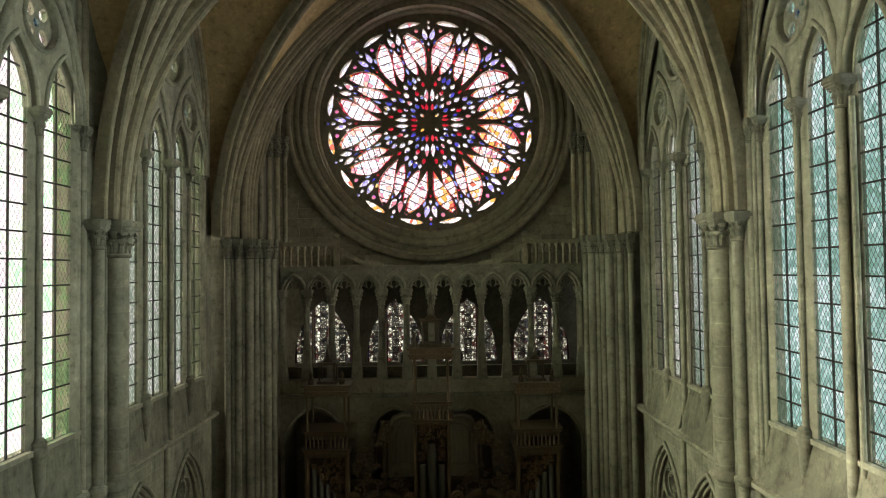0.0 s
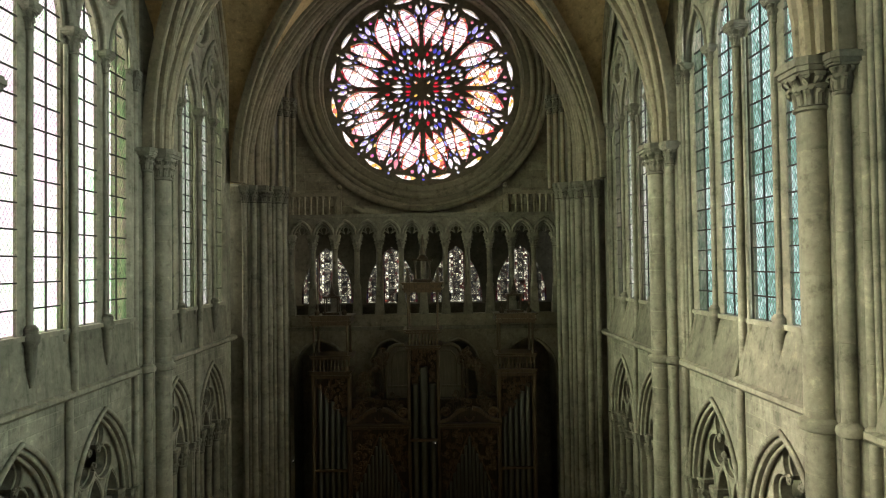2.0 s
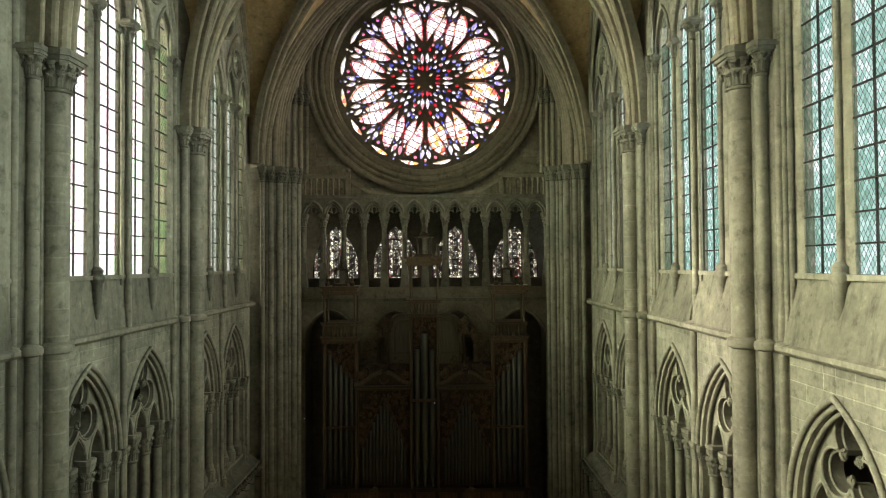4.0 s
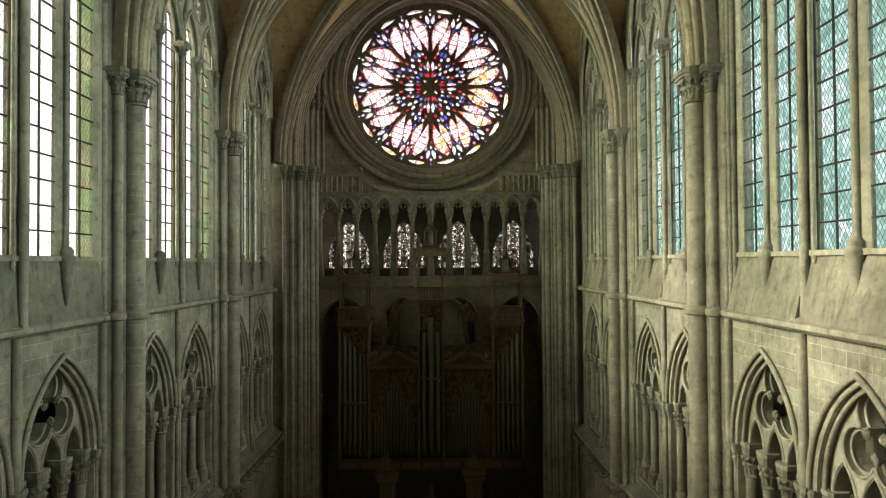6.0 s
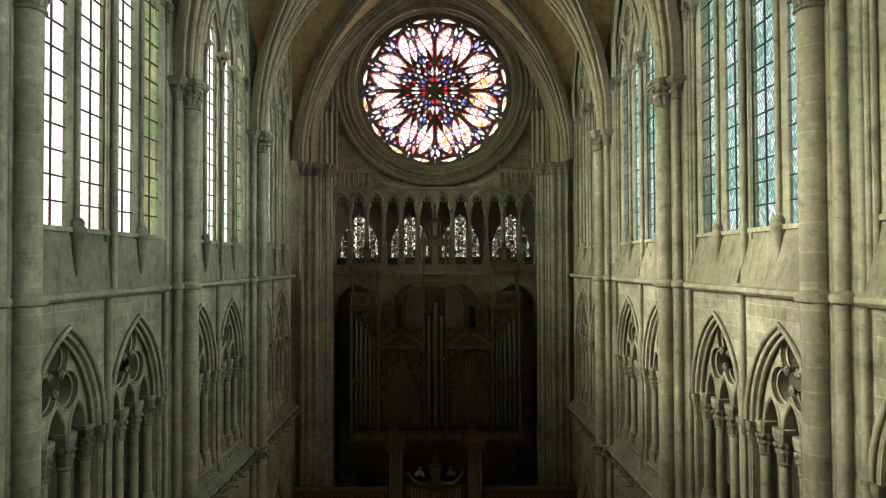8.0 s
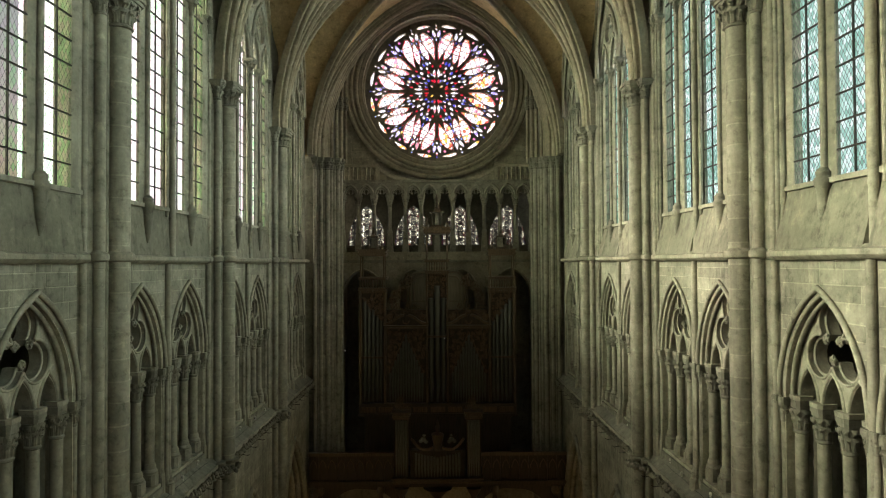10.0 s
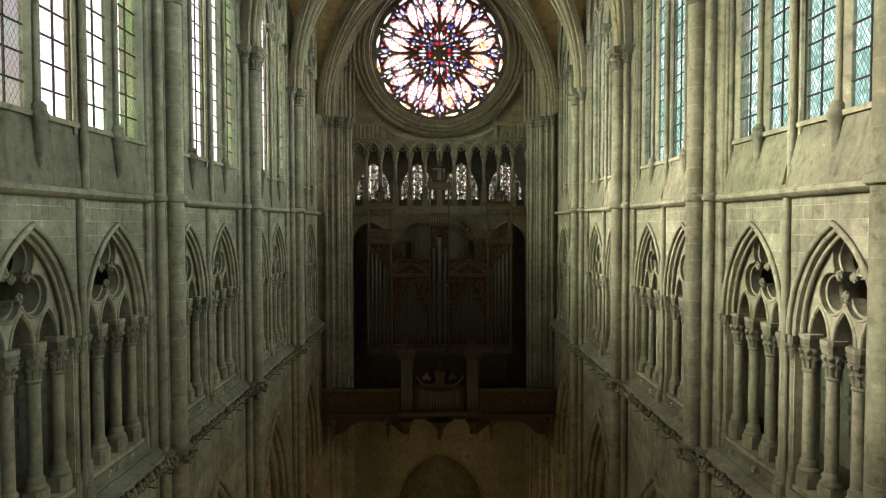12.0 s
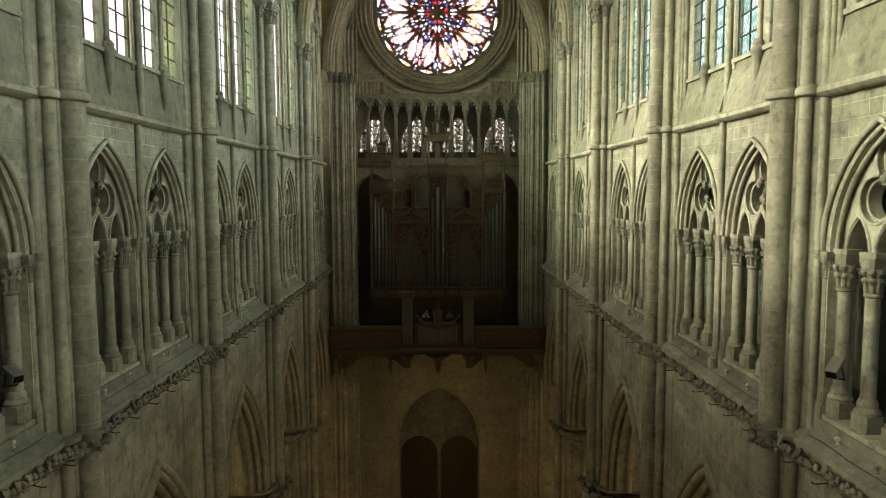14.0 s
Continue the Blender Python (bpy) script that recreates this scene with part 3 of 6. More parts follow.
def triforium_arcade(c):
    """Three lancets on columns under a trefoil, in one pointed arch."""
    t = thing("triforium_arcade", "carved limestone triforium arcade of three lancets under a trefoil", "arcade", "triforium arcades")
    out = arch(0, 1.24, Z_TCAP, 2.12, 12)
    low = []
    for k in (1, 0, -1):
        low += arch(k * LANCET, LANCET / 2 - 0.10, Z_TCAP, 0.62, 6)[::-1]
    wide, tre = foils(0, TRE_Z, 3, 0.46, 0.405, span=2.28, n=14), foils(0, TRE_Z, 3, 0.46, 0.34, span=2.45, n=14)
    part("tracery", Solid().plate(out + low, [wide], yz(W_TRI), 0.22, 0.36), LIME_SMOOTH, t)
    part("inner_tracery", Solid().plate(out + low, [tre], yz(W_TRI), 0.33, 0.56), LIME_SMOOTH, t)
    part("trefoil_moulding", Solid().sweep([(W_TRI + 0.22, u, z) for u, z in foils(0, TRE_Z, 3, 0.46, 0.42, span=2.22, n=14)], ring(0.03, 6), True, (-1, 0, 0)), LIME_SMOOTH, t)
    part("trefoil_moulding", Solid().sweep([(W_TRI + 0.325, u, z) for u, z in foils(0, TRE_Z, 3, 0.46, 0.355, span=2.4, n=14)], ring(0.028, 6), True, (-1, 0, 0)), LIME_SMOOTH, t)
    for k in (-1, 0, 1):
        a = arch(k * LANCET, LANCET / 2 - 0.06, Z_TCAP, 0.69, 6)
        part("lancet_moulding", Solid().sweep([(W_TRI + 0.22, u, z) for u, z in a], ring(0.036, 6), False, (-1, 0, 0)), LIME_SMOOTH, t)
    for hw, w0, r in ((1.43, -0.05, 0.055), (1.33, 0.03, 0.05), (1.24, 0.13, 0.045)):
        a = arch(0, hw, Z_TCAP, 2.12 + (hw - 1.27) * 1.1, 12)
        part("arch_moulding", Solid().sweep([(W_TRI + w0, u, z) for u, z in a], ring(r, 6), False, (-1, 0, 0)), LIME_SMOOTH, t)
    for j in range(3):
        a = math.pi / 2 + math.pi / 3 + 2 * math.pi * j / 3
        s = Solid()
        for i in range(5):
            d, e = 0.25 - 0.02 * (i == 4), 2 * math.pi * i / 4
            s.blob((W_TRI + 0.24 - 0.03 * (i == 4), d * math.cos(a) + 0.045 * math.cos(e) * (i < 4), TRE_Z + d * math.sin(a) + 0.045 * math.sin(e) * (i < 4)), 0.06, 6, (0.85, 1, 1.1), 7 * j + i)
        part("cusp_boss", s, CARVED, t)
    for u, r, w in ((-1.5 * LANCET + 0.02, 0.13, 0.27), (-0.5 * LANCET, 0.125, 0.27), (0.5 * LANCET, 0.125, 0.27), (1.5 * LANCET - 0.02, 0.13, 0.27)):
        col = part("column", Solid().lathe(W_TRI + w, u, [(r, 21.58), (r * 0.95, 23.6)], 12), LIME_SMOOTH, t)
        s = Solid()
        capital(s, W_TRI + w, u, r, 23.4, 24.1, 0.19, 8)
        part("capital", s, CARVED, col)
        s = Solid()
        s.box(W_TRI + w - 0.2, W_TRI + w + 0.2, u - 0.2, u + 0.2, 24.07, 24.16, 0.07)
        part("abacus", s, LIME_SMOOTH, col)
        s = Solid()
        base(s, W_TRI + w, u, r * 1.08, Z_TRI - 0.14, 21.6)
        part("base", s, LIME_SMOOTH, col)
    for u in (-1.48, 1.48):
        col = part("column", Solid().lathe(W_TRI - 0.07, u, [(0.05, 21.36), (0.05, 23.8)], 8), LIME_SMOOTH, t)
        s = Solid()
        base(s, W_TRI - 0.07, u, 0.05, Z_TRI - 0.42, 21.38)
        part("base", s, LIME_SMOOTH, col)
        s = Solid()
        capital(s, W_TRI - 0.07, u, 0.05, 23.75, Z_TCAP + 0.02, 0.10, 5)
        part("capital", s, CARVED, col)
    for u in (-1.36, 1.36):
        col = part("column", Solid().lathe(W_TRI + 0.02, u, [(0.065, 21.46), (0.065, 23.7)], 8), LIME_SMOOTH, t)
        s = Solid()
        capital(s, W_TRI + 0.02, u, 0.065, 23.6, Z_TCAP, 0.13, 5)
        part("capital", s, CARVED, col)
        s = Solid()
        base(s, W_TRI + 0.02, u, 0.06, Z_TRI - 0.37, 21.48)
        part("base", s, LIME_SMOOTH, col)
    return t


def clerestory_wall():
    t = thing("clerestory_wall", "limestone clerestory wall round a tall traceried window", "wall", "clerestory bays", "structure")
    a = arch(0, WIN_HW, Z_WCAP, WIN_RISE, 14)
    s = Solid().plate([(-HALF, 27.1), (-HALF, 43.0), (HALF, 43.0), (HALF, 27.1)], [[(-WIN_HW, 27.3)] + a + [(WIN_HW, 27.3)]], yz(W_TRI), 0, 0.5)
    part("wall_face", s, LIME, t)
    return t


WIN_HW, WIN_RISE, WIN_P = 2.93, 5.1, 1.46


OC_Z, BIG_Z = 36.56, 38.1                          # the small and the great circles of the tracery


def petal(cx, cz, d, long, wide, a):
    """An oval light at distance d from the centre of a tracery circle, pointing outwards."""
    turn = [math.pi * i / 5 for i in range(10)]
    return [(cx + (d + long * math.cos(b)) * math.cos(a) - wide * math.sin(b) * math.sin(a), cz + (d + long * math.cos(b)) * math.sin(a) + wide * math.sin(b) * math.cos(a)) for b in turn]


def clerestory_window(glass, label, wg):
    t = thing("clerestory_window", label, "window", "clerestory windows")
    hw = WIN_HW
    out = arch(0, hw + 0.02, Z_WCAP, WIN_RISE, 14)
    low = []
    for k in (1.5, 0.5, -0.5, -1.5):
        low += arch(k * WIN_P, WIN_P / 2 - 0.235, Z_WCAP, 1.08, 7)[::-1]
    eyes = [circle(k * WIN_P, OC_Z, 0.10, 8) for k in (-1, 1)] + [circle(0, BIG_Z, 0.25, 12)]
    lobes = []
    for k in (-1, 1):
        lobes += [petal(k * WIN_P, OC_Z, 0.31, 0.16, 0.125, math.pi * (j / 2 + 0.25)) for j in range(4)]
    lobes += [petal(0, BIG_Z, 0.60, 0.28, 0.21, math.pi * (j / 3 + 1 / 6)) for j in range(6)]
    s = Solid().plate(out + low, lobes + eyes, yz(wg), -0.14, -0.03)
    part("tracery", s, LIME_SMOOTH, t)
    low = []
    for k in (1.5, 0.5, -0.5, -1.5):
        low += arch(k * WIN_P, WIN_P / 2 - 0.15, Z_WCAP, 1.22, 7)[::-1]
    wells = [circle(0, BIG_Z, 0.95, 24)] + [circle(k * WIN_P, OC_Z, 0.5, 16) for k in (-1, 1)]
    s = Solid().plate(out + low, wells, yz(wg), -0.25, -0.13)
    part("front_tracery", s, LIME_SMOOTH, t)

    def roll(pts, r, w, closed=False):
        part("tracery_moulding", Solid().sweep([(w, u, z) for u, z in pts], ring(r, 6), closed, (-1, 0, 0)), LIME_SMOOTH, t)

    roll(circle(0, BIG_Z, 1.02, 24), 0.075, wg - 0.26, True)
    roll(circle(0, BIG_Z, 0.36, 16), 0.04, wg - 0.14, True)
    for k in (-1, 1):
        roll(circle(k * WIN_P, OC_Z, 0.55, 18), 0.05, wg - 0.26, True)
        roll(arch(k * WIN_P, WIN_P - 0.05, Z_WCAP, 2.75, 10), 0.08, wg - 0.27)
    for k in (1.5, 0.5, -0.5, -1.5):
        roll(arch(k * WIN_P, WIN_P / 2 - 0.12, Z_WCAP, 1.26, 8), 0.05, wg - 0.26)
        roll(arch(k * WIN_P, WIN_P / 2 - 0.21, Z_WCAP, 1.12, 8), 0.035, wg - 0.15)
    for dw, r, w in ((-0.1, 0.065, -0.04), (0.02, 0.07, -0.09), (0.15, 0.06, -0.16), (0.27, 0.045, -0.15)):
        roll(arch(0, hw - dw, Z_WCAP, WIN_RISE - dw * 1.3, 14), r, W_TRI + w)
    # mullions with their shafts and capitals
    for u, big_one in ((0, True), (-WIN_P, False), (WIN_P, False), (-hw + 0.02, None), (hw - 0.02, None)):
        s = Solid()
        q = 0.25 if big_one else 0.22
        s.prism([(wg - 0.18, u - q * 0.45), (wg - 0.11, u - q * 0.95), (wg - 0.04, u - q), (wg - 0.04, u + q), (wg - 0.11, u + q * 0.95), (wg - 0.18, u + q * 0.45)], 28.3 if not big_one else 27.35, Z_WCAP)
        mul = part("mullion", s, LIME_SMOOTH, t)
        w, r, zlow = (wg - 0.27, 0.085, 27.1) if big_one else (wg - 0.22, 0.065, 28.3)
        if big_one is None:
            w, zlow = W_TRI + 0.05, 27.2
        s = Solid().lathe(w, u, [(r, zlow), (r, Z_WCAP - 0.35)], 8)
        if big_one:
            for du in (-0.13, 0.13):
                s.lathe(wg - 0.2, u + du * 1.5, [(0.05, 28.2), (0.05, Z_WCAP - 0.35)], 6)
        part("shaft", s, LIME_SMOOTH, mul)
        s = Solid()
        capital(s, w + 0.03, u, r * 1.25, Z_WCAP - 0.5, Z_WCAP + 0.04, 0.25 if big_one else 0.2, 8)
        part("capital", s, CARVED, mul)
    for sg in (-1, 1):
        for w, du, r in ((W_TRI - 0.03, 0.02, 0.055), (wg - 0.12, -0.1, 0.045)):
            part("jamb_shaft", Solid().lathe(w, sg * (hw + du), [(r, 27.2), (r, Z_WCAP)], 8), LIME_SMOOTH, t)
    # sloping sill under each light
    for sg in (-1, 1):
        a, b = sorted((sg * 0.07, sg * (hw - 0.01)))
        s = Solid().add([(W_TRI - 0.16, a, 27.1), (W_TRI - 0.16, b, 27.1), (wg - 0.16, b, 28.38), (wg - 0.16, a, 28.38), (wg + 0.1, a, 28.38), (wg + 0.1, b, 28.38), (wg + 0.1, b, 27.1), (wg + 0.1, a, 27.1)],
                        [(0, 1, 2, 3), (3, 2, 5, 4), (4, 5, 6, 7), (0, 3, 4, 7), (1, 6, 5, 2), (0, 7, 6, 1)])
        part("sill", s, SILL, t)
        part("sill_lip", Solid().box(wg - 0.24, wg + 0.1, a, b, 28.36, 28.46), LIME_SMOOTH, t)
        u = sg * WIN_P
        x = wg - 0.24
        s = Solid().lathe(x, u, [(0.03, 27.45), (0.085, 27.68), (0.115, 27.95), (0.12, 28.26), (0.165, 28.33), (0.175, 28.42), (0.13, 28.5), (0.14, 28.58), (0.075, 28.66)], 8)
        part("mullion_drop", s, CARVED, t)
    # saddle bars and quarries of glass
    rows = 15
    W_PANE = wg - 0.09
    step = (36.1 - Z_SILL) / rows
    bw = WIN_P / 2 - 0.12
    pane_mesh = None
    bar = None
    for k in (1.5, 0.5, -0.5, -1.5):
        c = k * WIN_P
        for j in range(rows):
            z = Z_SILL + j * step
            if pane_mesh is None:
                pane_mesh = Solid().add([(0, -bw / 2, 0), (0, bw / 2, 0), (0, bw / 2, step), (0, -bw / 2, step)], [(0, 1, 2, 3)]).mesh("pane", glass)
                bar = Solid().box(-0.022, 0.012, -bw, bw, -0.016, 0.016).mesh("saddle_bar", IRON)
            for h in (-0.5, 0.5):
                p = part("pane", pane_mesh, None, t)
                p.location = (W_PANE, c + h * bw, z)
            p = part("saddle_bar", bar, None, t)
            p.location = (W_PANE, c, z)
        part("stanchion", Solid().box(W_PANE - 0.022, W_PANE + 0.012, c - 0.016, c + 0.016, Z_SILL, 36.0), IRON, t)
    for pts in lobes + eyes:
        part("pane", Solid().add([(wg - 0.09, u, z) for u, z in pts], [tuple(range(len(pts)))]), EYE_GLASS if pts in eyes else glass, t, smooth=0)
    return t


def string_course(z0, h, w, name, label, mat):
    t = thing(name, label, "string course", name + " runs", "structure")
    prof = [(0, 0), (0.02, 0.12), (0.09, 0.2), (h * 0.75, 0.2), (h, 0.05), (h, 0)]
    s = Solid().add([(w - o, u, z0 + a) for u in (-HALF, HALF) for a, o in prof] + [(w + 0.1, u, z) for u in (-HALF, HALF) for z in (z0, z0 + h)],
                    [(i, i + 1, i + 7, i + 6) for i in range(5)])
    part("moulding", s, mat, t)
    return t


def leaf_frieze():
    t = thing("leaf_frieze", "deeply carved foliage frieze under the triforium", "frieze", "foliage friezes", "structure")
    s = Solid()
    s.box(7.2, 7.5, -HALF, HALF, 20.02, 20.1)
    s.box(7.06, 7.5, -HALF, HALF, 20.42, 20.52)
    s.box(7.16, 7.5, -HALF, HALF, 20.1, 20.42)
    part("moulding", s, LIME_SMOOTH, t)
    leaf = []
    rng = random.Random(17)
    for q in range(5):
        s = Solid()
        for i in range(4):
            u, z = rng.uniform(-0.12, 0.12), rng.uniform(-0.15, 0.0)
            du, w, out = rng.uniform(-0.07, 0.07), rng.uniform(0.035, 0.055), rng.uniform(0.10, 0.2)
            path = [(0.02, u, z), (-0.05, u + du * 0.5, z + 0.09), (-0.6 * out, u + du, z + 0.19), (-out, u + du * 1.3, z + 0.2), (-out - 0.03, u + du * 1.4, z + 0.13), (-out + 0.02, u + du * 1.4, z + 0.08)]
            s.sweep(path, [(-w, 0.0), (-w * 0.5, w * 0.5), (0, w * 0.3), (w * 0.5, w * 0.5), (w, 0.0), (0, -w * 0.4)], up=(-1, 0, 0.4))
        for i in range(3):
            s.blob((rng.uniform(-0.1, 0.0), rng.uniform(-0.15, 0.15), rng.uniform(-0.15, 0.12)), rng.uniform(0.04, 0.075), 5, (1, 1.1, 0.9), 31 * q + i)
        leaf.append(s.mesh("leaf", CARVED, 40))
    n = 25
    for i in range(n):
        p = part("leaf", leaf[rng.randrange(5)], None, t)
        p.location = (7.13, -HALF + (i + 0.5) * 2 * HALF / n, 20.25 + rng.uniform(-0.02, 0.02))
    # thin iron hooks left in the frieze
    hook = Solid().sweep([(0.0, 0.0, 0.0), (-0.23, 0.03, -0.03), (-0.3, 0.05, 0.0)], ring(0.011, 5), up=(0, 0, 1)).mesh("hook", IRON, 40)
    for i in range(7):
        p = part("hook", hook, None, t)
        p.location = (7.1, -3.05 + i * 0.98 + rng.uniform(-0.15, 0.15), 20.12)
    return t


def nave_pier():
    t = thing("wall_shaft_bundle", "limestone bundle of wall shafts with a crocket capital", "pier", "nave wall shafts")
    # big shaft of drums
    r, zs = 0.245, [0.9]
    rng = random.Random(4)
    while zs[-1] < 31.8:
        zs.append(zs[-1] + rng.uniform(0.42, 0.62))
    zs[-1] = 32.12
    for a, b in zip(zs, zs[1:]):
        s = Solid().lathe(7.0, 0, [(r - 0.012, a + 0.012), (r, a + 0.018), (r, b - 0.018), (r - 0.012, b - 0.012)], 14)
        part("drum", s, LIME_SMOOTH, t)
    part("mortar_core", Solid().lathe(7.0, 0, [(r - 0.004, 0.9), (r - 0.004, 32.12)], 14), MORTAR, t)
    for u in (-1, 1):
        for w, du, rr, z0 in ((7.2, 0.43, 0.12, 0.9), (7.42, 0.66, 0.08, 20.4)):
            zs2 = [z0]
            while zs2[-1] < 31.8:
                zs2.append(zs2[-1] + rng.uniform(1.2, 1.9))
            zs2[-1] = 32.3 if rr > 0.1 else 34.5
            prof = []
            for a, b in zip(zs2, zs2[1:]):
                prof += [(rr - 0.008, a + 0.001), (rr, a + 0.01), (rr, b - 0.01), (rr - 0.008, b - 0.001)]
            part("shaft", Solid().lathe(w, u * du, prof, 10), LIME_SMOOTH, t)
    s = Solid().prism([(7.1, -0.3), (7.1, 0.3), (7.25, 0.42), (7.34, 0.62), (7.5, 0.74), (7.9, 0.74), (7.9, -0.74), (7.5, -0.74), (7.34, -0.62), (7.25, -0.42)], 0.0, 37.7)
    part("core", s, LIME, t)
    for w, du, q, z0, z1, ab, n in ((7.0, 0, r, 32.1, Z_SPR - 0.02, 0.45, 11), (7.2, -0.45, 0.12, 32.27, Z_SPR - 0.03, 0.29, 7), (7.2, 0.45, 0.12, 32.27, Z_SPR - 0.03, 0.29, 7),
                                    (7.42, -0.66, 0.085, 34.37, Z_WCAP + 0.02, 0.17, 7), (7.42, 0.66, 0.085, 34.37, Z_WCAP + 0.02, 0.17, 7)):
        s = Solid()
        capital(s, w, du, q, z0, z1, ab, n, 5)
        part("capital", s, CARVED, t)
    s = Solid()
    for w, du, q in ((7.0, 0, 0.33), (7.2, -0.45, 0.2), (7.2, 0.45, 0.2), (7.42, -0.68, 0.14), (7.42, 0.68, 0.14)):
        s.lathe(w, du, [(q - 0.12, 26.95), (q, 27.0), (q + 0.02, 27.07), (q, 27.14), (q - 0.14, 27.24)], 12)
    part("shaft_ring", s, LIME_SMOOTH, t)
    s = Solid()
    rng = random.Random(9)
    for w, du, q in ((7.0, 0, 0.31), (7.2, -0.47, 0.24), (7.2, 0.47, 0.24)):
        s.lathe(w, du, [(q - 0.1, 20.05), (q - 0.04, 20.1), (q - 0.08, 20.4), (q + 0.05, 20.43), (q + 0.05, 20.52), (q - 0.1, 20.55)], 12)
        for i in range(14):
            a = math.pi / 2 + math.pi * i / 13
            s.blob((w + (q + 0.04) * math.cos(a), du + (q + 0.04) * math.sin(a), 20.24 + rng.uniform(-0.09, 0.09)), rng.uniform(0.06, 0.1), 5, (1, 1, 1), i)
    part("leaf_ring", s, CARVED, t)
    s = Solid()
    base(s, 7.0, 0, 0.26, 0.0, 0.95)
    part("base", s, LIME_SMOOTH, t)
    return t


def arcade_pier():
    t = thing("arcade_pier", "round limestone arcade pier with a foliate capital", "pier", "arcade piers")
    part("core", Solid().lathe(8.3, 0, [(1.0, 0.5), (1.0, 12.0)], 20), LIME, t)
    for a in (90, 180, 270):
        s = Solid().lathe(8.3 + 1.02 * math.cos(radians(a)), 1.02 * math.sin(radians(a)), [(0.24, 0.5), (0.24, 12.0)], 12)
        part("shaft", s, LIME_SMOOTH, t)
    s = Solid()
    capital(s, 8.3, 0, 1.0, 11.9, Z_ARC, 1.32, 18, 3)
    part("capital", s, CARVED, t)
    part("base", Solid().box(6.9, 9.7, -1.4, 1.4, 0.0, 0.55, 0.5), LIME_SMOOTH, t)
    return t


VAULT_HW = 6.7
VAULT_C = (RISE * RISE - VAULT_HW * VAULT_HW) / (2 * VAULT_HW)


def vault_z(x, e=0.0):
    """Height of the vault's pointed arch at x from the axis, e above its intrados."""
    r = VAULT_HW + VAULT_C + e
    return Z_SPR + math.sqrt(max(0.0, r * r - (min(abs(x), VAULT_HW + e) + VAULT_C) ** 2))


def vault_bay():
    e, n = 0.24, 16
    top = math.acos(VAULT_C / (VAULT_HW + VAULT_C + e))
    half = [(VAULT_HW + VAULT_C + e) * math.cos(top * i / n) - VAULT_C for i in range(n + 1)]
    xs = [-7.6] + [-q for q in half[:-1]] + half[::-1] + [7.6]
    us = [-q * HALF / half[0] for q in half[:-1]] + [q * HALF / half[0] for q in half[::-1]]
    v = [(x, u, max(vault_z(x, e), vault_z(u * half[0] / HALF, e))) for x in xs for u in us]
    m = len(us)
    return Solid().add(v, [(i * m + j, i * m + j + 1, (i + 1) * m + j + 1, (i + 1) * m + j) for i in range(len(xs) - 1) for j in range(m - 1)])


def rolls(parts, back, k=6):
    """A moulded rib's section: rolls (offset, depth, radius) side by side with hollows between them."""
    pts = [(parts[0][0] - parts[0][2], back)]
    for a, b, r in parts:
        pts += [(a + r * math.cos(math.pi * (1.12 - 1.24 * i / k)), b + r * math.sin(math.pi * (1.12 - 1.24 * i / k))) for i in range(k + 1)]
        pts.append((a + r, b - r * 1.5))
    pts[-1] = (parts[-1][0] + parts[-1][2], back)
    return pts


BROAD_RIB = rolls([(-0.36, -0.14, 0.055), (-0.235, -0.03, 0.07), (0.0, 0.05, 0.13), (0.235, -0.03, 0.07), (0.36, -0.14, 0.055)], -0.42)
SLIM_RIB = rolls([(-0.17, -0.10, 0.06), (0.0, 0.02, 0.095), (0.17, -0.10, 0.06)], -0.36)


def rib_path(f, n=36):
    """Points f(q) along a vault arch, q from -1 to 1, closer together near the springing."""
    return [f(math.sin(math.pi * (i / n - 0.5))) for i in range(n + 1)]


for k, yb in enumerate(BAYS):
    ceil = part("ceiling", vault_bay().mesh("ceiling", WEB, 40), None)
    ceil.location.y = yb
    tagged(ceil, "ochre plastered web of a pointed rib vault", "ceiling", "vault bays", "structure")
    for sgn in (-1, 1):
        t = thing("diagonal_rib", "moulded limestone diagonal rib of the vault", "rib", "diagonal ribs", "structure")
        pts = rib_path(lambda q: (6.75 * q, yb + sgn * (HALF - 0.32) * q, vault_z(6.7 * q)))
        part("rib", Solid().sweep(pts, SLIM_RIB, up=[(p[0] * -0.6, 0, -8.0) for p in pts]), RIBSTONE, t)
for yp in [PIERS[0] + BAY] + PIERS:
    t = thing("transverse_rib", "broad moulded limestone transverse arch of the vault", "rib", "transverse ribs", "structure")
    pts = rib_path(lambda q: (6.75 * q, yp, vault_z(6.7 * q)))
    if yp > PIERS[0]:
        pts = [(x, y + 0.38, z) for x, y, z in pts]
    part("rib", Solid().sweep(pts, BROAD_RIB, up=[(p[0] * -0.9, 0, -8.0 if abs(p[0]) < 6.6 else -2.0) for p in pts]), RIBSTONE, t)


def wall_rib():
    t = thing("wall_rib", "slender limestone wall rib framing the clerestory", "rib", "wall ribs", "structure")
    for w, hw, drop, r in ((-0.1, 3.06, 0.05, 0.085), (-0.02, 2.97, 0.2, 0.06)):
        pts = [(W_TRI + w, hw * q, vault_z(VAULT_HW * hw * q / HALF) - drop) for q in [-1 + i / 12 for i in range(25)]]
        pts = [(W_TRI + w, -hw, Z_WCAP)] + pts + [(W_TRI + w, hw, Z_WCAP)]
        part("rib", Solid().sweep(pts, ring(r, 8), up=(-1, 0, 0)), RIBSTONE, t)
    return t


